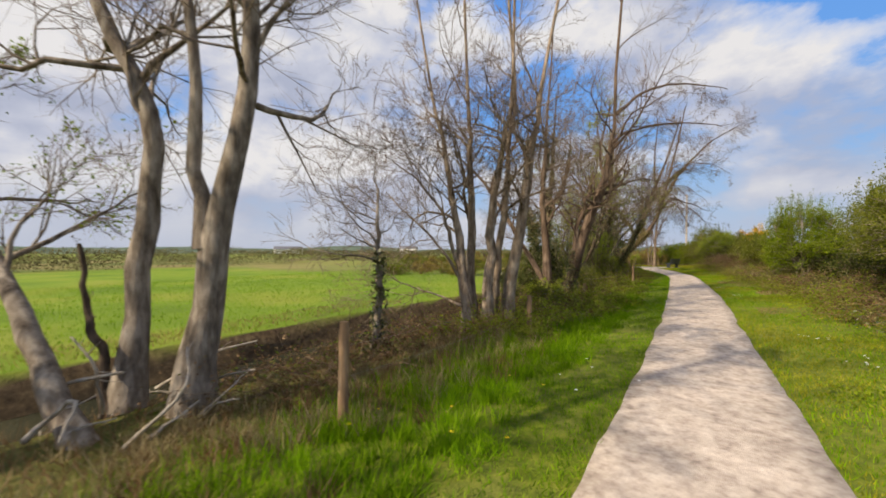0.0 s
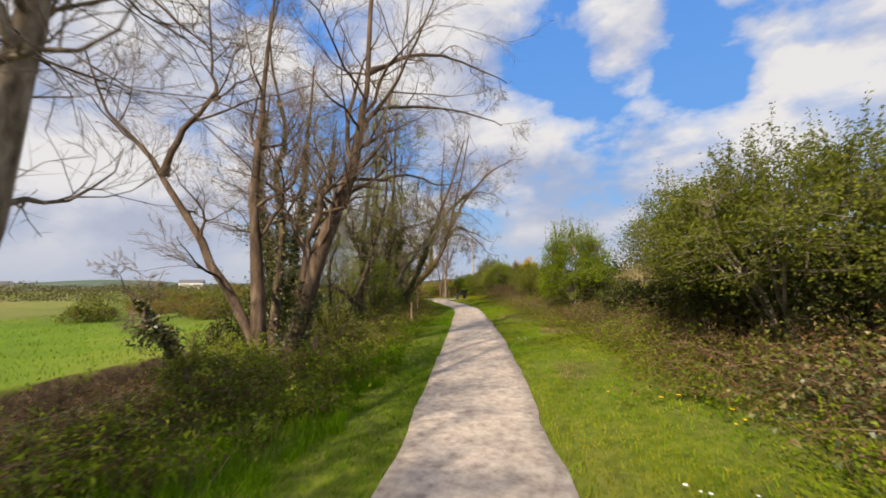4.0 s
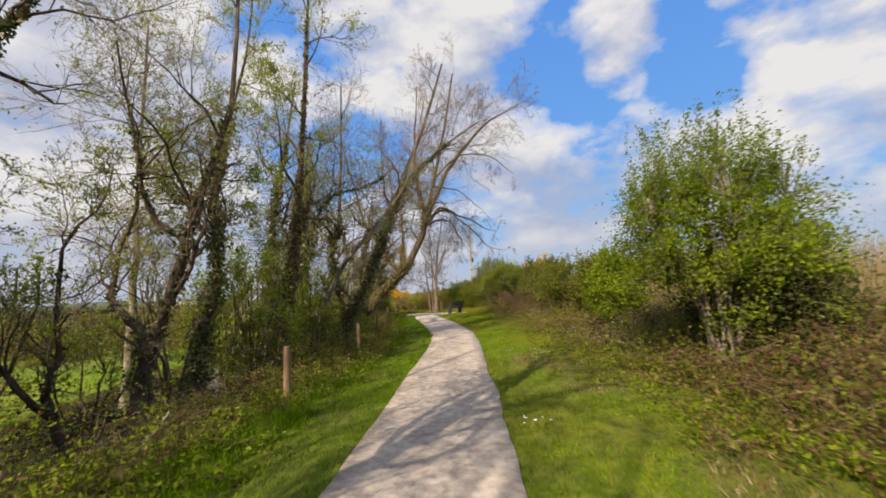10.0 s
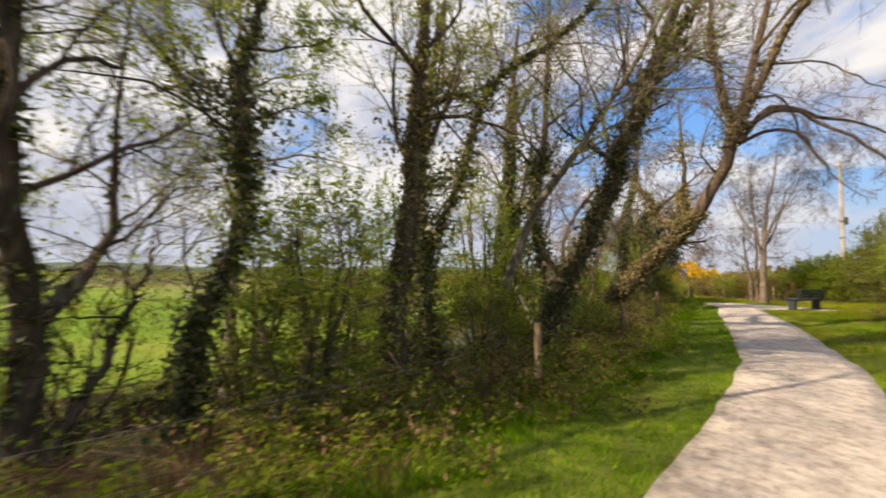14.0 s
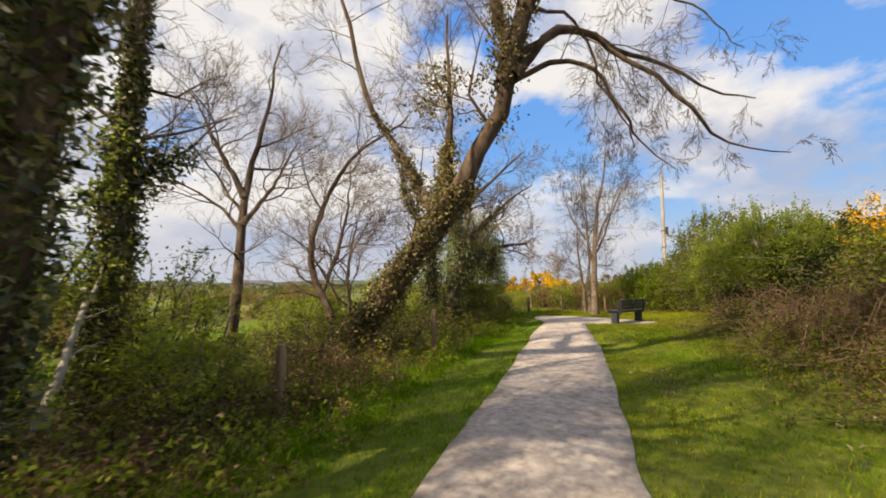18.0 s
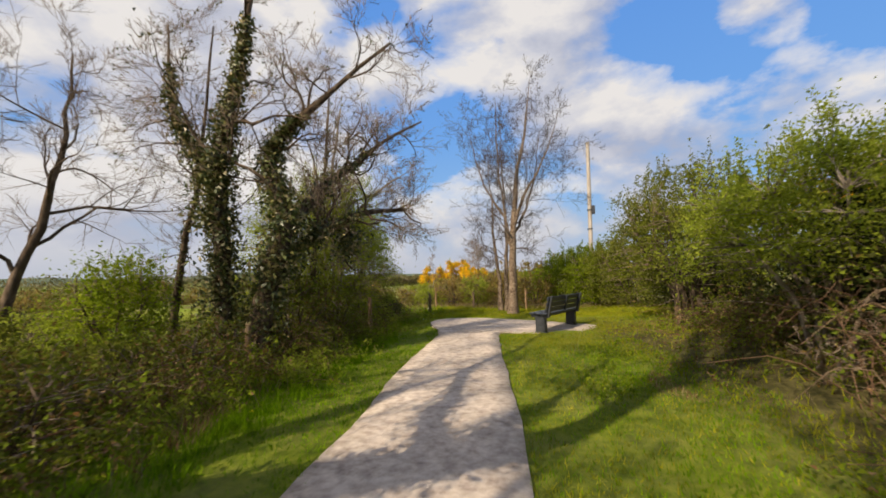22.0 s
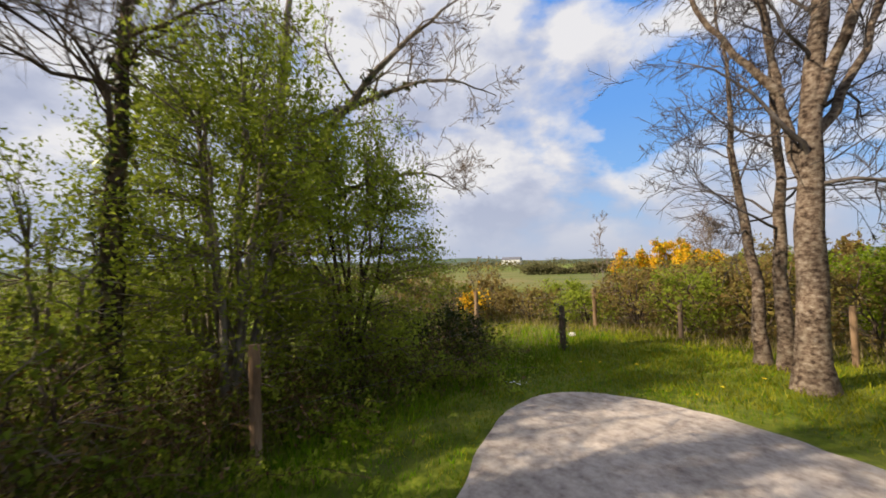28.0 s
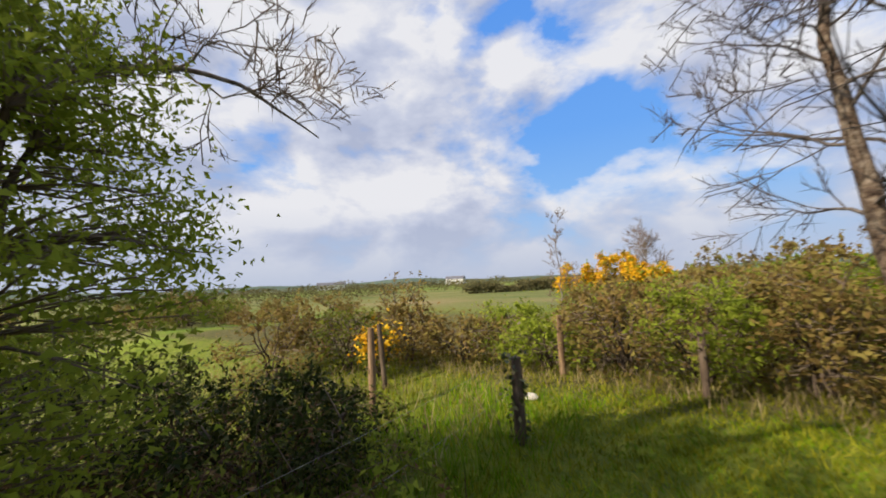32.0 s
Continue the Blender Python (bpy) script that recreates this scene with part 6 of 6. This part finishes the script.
# ---- bench ----
def make_bench():
    near, far = Vector((0.25, 41.33, 0)), Vector((0.92, 42.98, 0))
    ax = (far - near).normalized()
    mid = (near + far) / 2
    ob = tagged(new("park_bench"), "dark grey slatted park bench on two pedestals", "bench")
    ob.matrix_world = Matrix.Translation((mid.x, mid.y, 0.045)) @ Matrix.Rotation(math.atan2(ax.y, ax.x) - math.pi / 2, 4, "Z")
    half = (far - near).length / 2
    seat = part("seat", box_bm((0.40, 2 * half + 0.10, 0.03), pose(-0.035, 0, 0.405, 0, 2, 0), 0.006), "bracket", ob)
    back = part("backrest", box_bm((0.025, 0.10, 0.36), pose(0.255, 0, 0.645, 0, 13, 0), 0.004), "bracket", ob)
    for s in (-1, 1):
        leg = part("leg", box_bm((0.24, 0.13, 0.36), pose(0.0, s * half, 0.18), 0.012), "bench", ob)
        part("foot_plate", box_bm((0.28, 0.17, 0.02), pose(0.0, s * half, 0.01), 0.004), "bracket", leg)
        part("seat_bearer", box_bm((0.42, 0.11, 0.05), pose(-0.03, s * half, 0.372, 0, 2, 0), 0.01), "bench", ob)
        part("back_post", box_bm((0.05, 0.10, 0.50), pose(0.235, s * half, 0.60, 0, 13, 0), 0.008), "bench", ob)
    for i in range(3):
        board = part("board", box_bm((0.136, 2 * half + 0.24, 0.04), pose(-0.185 + 0.15 * i, 0, 0.44 - 0.005 * i, 0, 2, 0), 0.012), "bench", seat, "slightly shiny dark grey seat board")
    for i in range(3):
        h = 0.53 + 0.125 * i
        board = part("board", box_bm((0.04, 2 * half + 0.24, 0.108), pose(0.165 + (h - 0.48) * 0.231, 0, h, 0, 13, 0), 0.012), "bench", back)


make_bench()


# ---- fences ----
def fence_post(x, y, high, r, mat="post_wood", lean=(0, 0), label="weathered round timber fence post", ivy=0, seed=1):
    ob = tagged(new("fence_post"), label, "fence post", "fence posts")
    ob.location = (x, y, float(land(x, y)))
    rng = np.random.default_rng(seed)
    t = np.linspace(0, 1, 7)
    p = np.stack([lean[0] * t * high, lean[1] * t * high, -0.15 + (high + 0.15) * t], -1)
    rad = r * (1 + 0.05 * rng.normal(size=7))
    rad[-1] = r * 0.86
    v, f = tubes(p[None], rad[None], 12)
    bm = bmesh.new()
    vs = [bm.verts.new(c) for c in v]
    for q in f:
        bm.faces.new([vs[i] for i in q])
    bm.faces.new(vs[-12:])
    part("shaft", bm, mat, ob)
    if ivy:
        c = p[rng.integers(1, 7, ivy)] + rng.normal(size=(ivy, 3)) * np.array([0.07, 0.07, 0.12])
        piece("ivy", mesh_of("ivy", *leaves(rng, c, 0.05), "ivy"), ob, "dark ivy leaves")
    return ob


POSTS = [(-2.66, 2.7), (-2.35, 7.5), (-2.3, 13.3), (-1.32, 20.2), (-1.62, 25.05), (-2.1, 29.4), (-2.45, 33.35), (-3.95, 36.9), (-3.9, 40.8), (-4.15, 45.8)]
for k, (x, y) in enumerate(POSTS[:-1]):
    fence_post(x, y, (0.98, 0.78, 0.62)[k] if k < 3 else 1.02 if k in (6, 8) else 0.88, 0.05, lean=(0.02 * math.sin(k * 3), 0.02 * math.cos(k * 5)), seed=k)
fence_post(-4.1, 45.8, 0.75, 0.05, "post_rot", label="dark rotting fence post overgrown with ivy", ivy=160, seed=20)
fence_post(-6.1, 45.8, 1.05, 0.045, seed=21)
fence_post(-6.75, 46.6, 0.95, 0.04, "post_rot", (-0.12, 0.0), "thin leaning dark fence post", seed=22)
fence_post(-4.6, 48.0, 0.85, 0.045, seed=23)
fence_post(-2.9, 47.9, 0.7, 0.045, "post_rot", label="short dark fence post in the grass", seed=24)
fence_post(-0.68, 47.25, 0.8, 0.038, label="pale round fence post beside the birches", seed=25)


def make_wires():
    for a, b in zip(POSTS[:-1], POSTS[1:]):
        ob = tagged(new("fence_wire"), "two thin sagging strands of fence wire", "wire", "fence wires")
        ob.location = (a[0], a[1], float(land(*a)))
        for h in (0.45, 0.75):
            t = np.linspace(0, 1, 9)
            x, y = a[0] + (b[0] - a[0]) * t, a[1] + (b[1] - a[1]) * t
            z = land(a[0], a[1]) * (1 - t) + land(b[0], b[1]) * t + h - 0.06 * 4 * t * (1 - t)
            hung("strand", *tubes(np.stack([x, y, z], -1)[None], np.full((1, 9), 0.0013), 4), "wire", ob)


make_wires()


# ---- pole, stone, far house ----
def make_pole():
    ob = tagged(new("utility_pole"), "tall pale wooden pole with a small dark box", "pole")
    ob.location = (2.1, 53.5, float(land(2.1, 53.5)))
    t = np.linspace(0, 1, 9)
    p = np.stack([0.12 * t, 0 * t, -0.2 + 8.8 * t], -1)
    v, f = tubes(p[None], np.linspace(0.12, 0.09, 9)[None], 14)
    piece("shaft", mesh_of("shaft", v, f, "pole_wood", True), ob)
    part("cap", box_bm((0.2, 0.2, 0.05), pose(0.12, 0, 8.6), 0.01), "pole_wood", ob)
    box = part("box", box_bm((0.16, 0.2, 0.45), pose(0.25, -0.05, 5.0), 0.02), "bracket", ob, "small dark metal box")
    part("strap", box_bm((0.28, 0.28, 0.05), pose(0.07, 0, 5.0), 0.01), "bracket", ob)
    part("strap", box_bm((0.26, 0.26, 0.05), pose(0.04, 0, 4.0), 0.01), "bracket", ob)


make_pole()


def make_stone(x, y, s, seed):
    bm = bmesh.new()
    bmesh.ops.create_icosphere(bm, subdivisions=2, radius=1)
    rng = random.Random(seed)
    for v in bm.verts:
        v.co = Vector((v.co.x * s, v.co.y * s * 0.7, v.co.z * s * 0.45)) * (0.85 + 0.3 * rng.random())
    me = bpy.data.meshes.new("stone")
    bm.to_mesh(me)
    bm.free()
    me.materials.append(M["stone"])
    ob = tagged(new("stone", me), "pale flat stone lying in the grass", "stone")
    ob.location = (x, y, float(land(x, y)) + s * 0.3)


def fallen_branch(points, r, seed):
    rng = np.random.default_rng(seed)
    ob = stand("fallen_branch", "pale broken branch lying on the bank", "branch", points[0][0], points[0][1])
    p, rad = stem_line(points, r, r * 0.5, 8, rng, 0.01)
    hung("shaft", *tubes(p[None], rad[None], 7), "stick", ob)
    q, qr, _ = sprout(rng, p[None], rad[None], 3, 0.3, 50, 0.3, 4, 0.2, 0.0)
    for j in range(len(q)):
        hung("side_twig", *tubes(q[j:j + 1], qr[j:j + 1], 4), "stick", ob)


fallen_branch([(-2.35, 18.9, -0.12), (-2.25, 19.05, 0.1), (-2.2, 19.15, 0.24)], 0.03, 1)
fallen_branch([(-3.3, 27.9, 0.1), (-4.0, 28.3, 0.9), (-4.7, 28.75, 1.5)], 0.045, 2)
fallen_branch([(-6.2, 1.6, -0.3), (-5.7, 1.5, 0.05), (-5.1, 1.9, 0.2)], 0.03, 3)
fallen_branch([(-5.3, 1.2, -0.3), (-4.8, 1.4, 0.12), (-4.4, 1.2, -0.1)], 0.025, 5)
fallen_branch([(-6.0, 2.6, -0.35), (-5.4, 2.9, 0.1), (-5.0, 3.4, 0.25)], 0.022, 6)
fallen_branch([(-5.6, 1.9, -0.35), (-5.3, 1.7, 0.3), (-5.5, 1.6, 0.6)], 0.02, 7)
fallen_branch([(-4.3, 1.6, -0.3), (-3.9, 1.9, 0.2), (-4.4, 2.2, 0.5)], 0.02, 4)

rng_f = random.Random(31)
for k in range(14):
    bx, by, a = rng_f.uniform(-6.9, -4.2), rng_f.uniform(0.9, 3.2), rng_f.uniform(0, 6.28)
    run, rise = rng_f.uniform(0.35, 0.8), rng_f.uniform(0.05, 0.4)
    z0 = float(land(bx, by))
    fallen_branch([(bx, by, z0 + 0.02), (bx + 0.5 * run * math.cos(a), by + 0.5 * run * math.sin(a), z0 + 0.05 + 0.7 * rise), (bx + run * math.cos(a + 0.4), by + run * math.sin(a + 0.4), z0 + 0.04 + rise)], rng_f.uniform(0.01, 0.02), 40 + k)

make_stone(-4.55, 46.9, 0.09, 1)


def far_house(x, y, w, d, h, turn):
    ob = tagged(new("far_house"), "distant white farmhouse with a slate roof", "house", "far houses")
    ob.matrix_world = pose(x, y, float(land(x, y)), 0, 0, turn)
    part("wall", box_bm((w, d, h), pose(0, 0, h / 2), 0.02), "render_wall", ob)
    bm = bmesh.new()
    a = [bm.verts.new(c) for c in ((-w / 2 - 0.3, -d / 2 - 0.3, h), (w / 2 + 0.3, -d / 2 - 0.3, h), (w / 2 + 0.3, d / 2 + 0.3, h), (-w / 2 - 0.3, d / 2 + 0.3, h), (-w / 2 - 0.3, 0, h * 1.6), (w / 2 + 0.3, 0, h * 1.6))]
    for q in ((0, 1, 5, 4), (2, 3, 4, 5), (0, 4, 3), (1, 2, 5), (0, 3, 2, 1)):
        bm.faces.new([a[i] for i in q])
    part("roof", bm, "slate", ob)


far_house(-330, 470, 26, 12, 7, 20)
far_house(-420, 330, 34, 14, 6, 60)
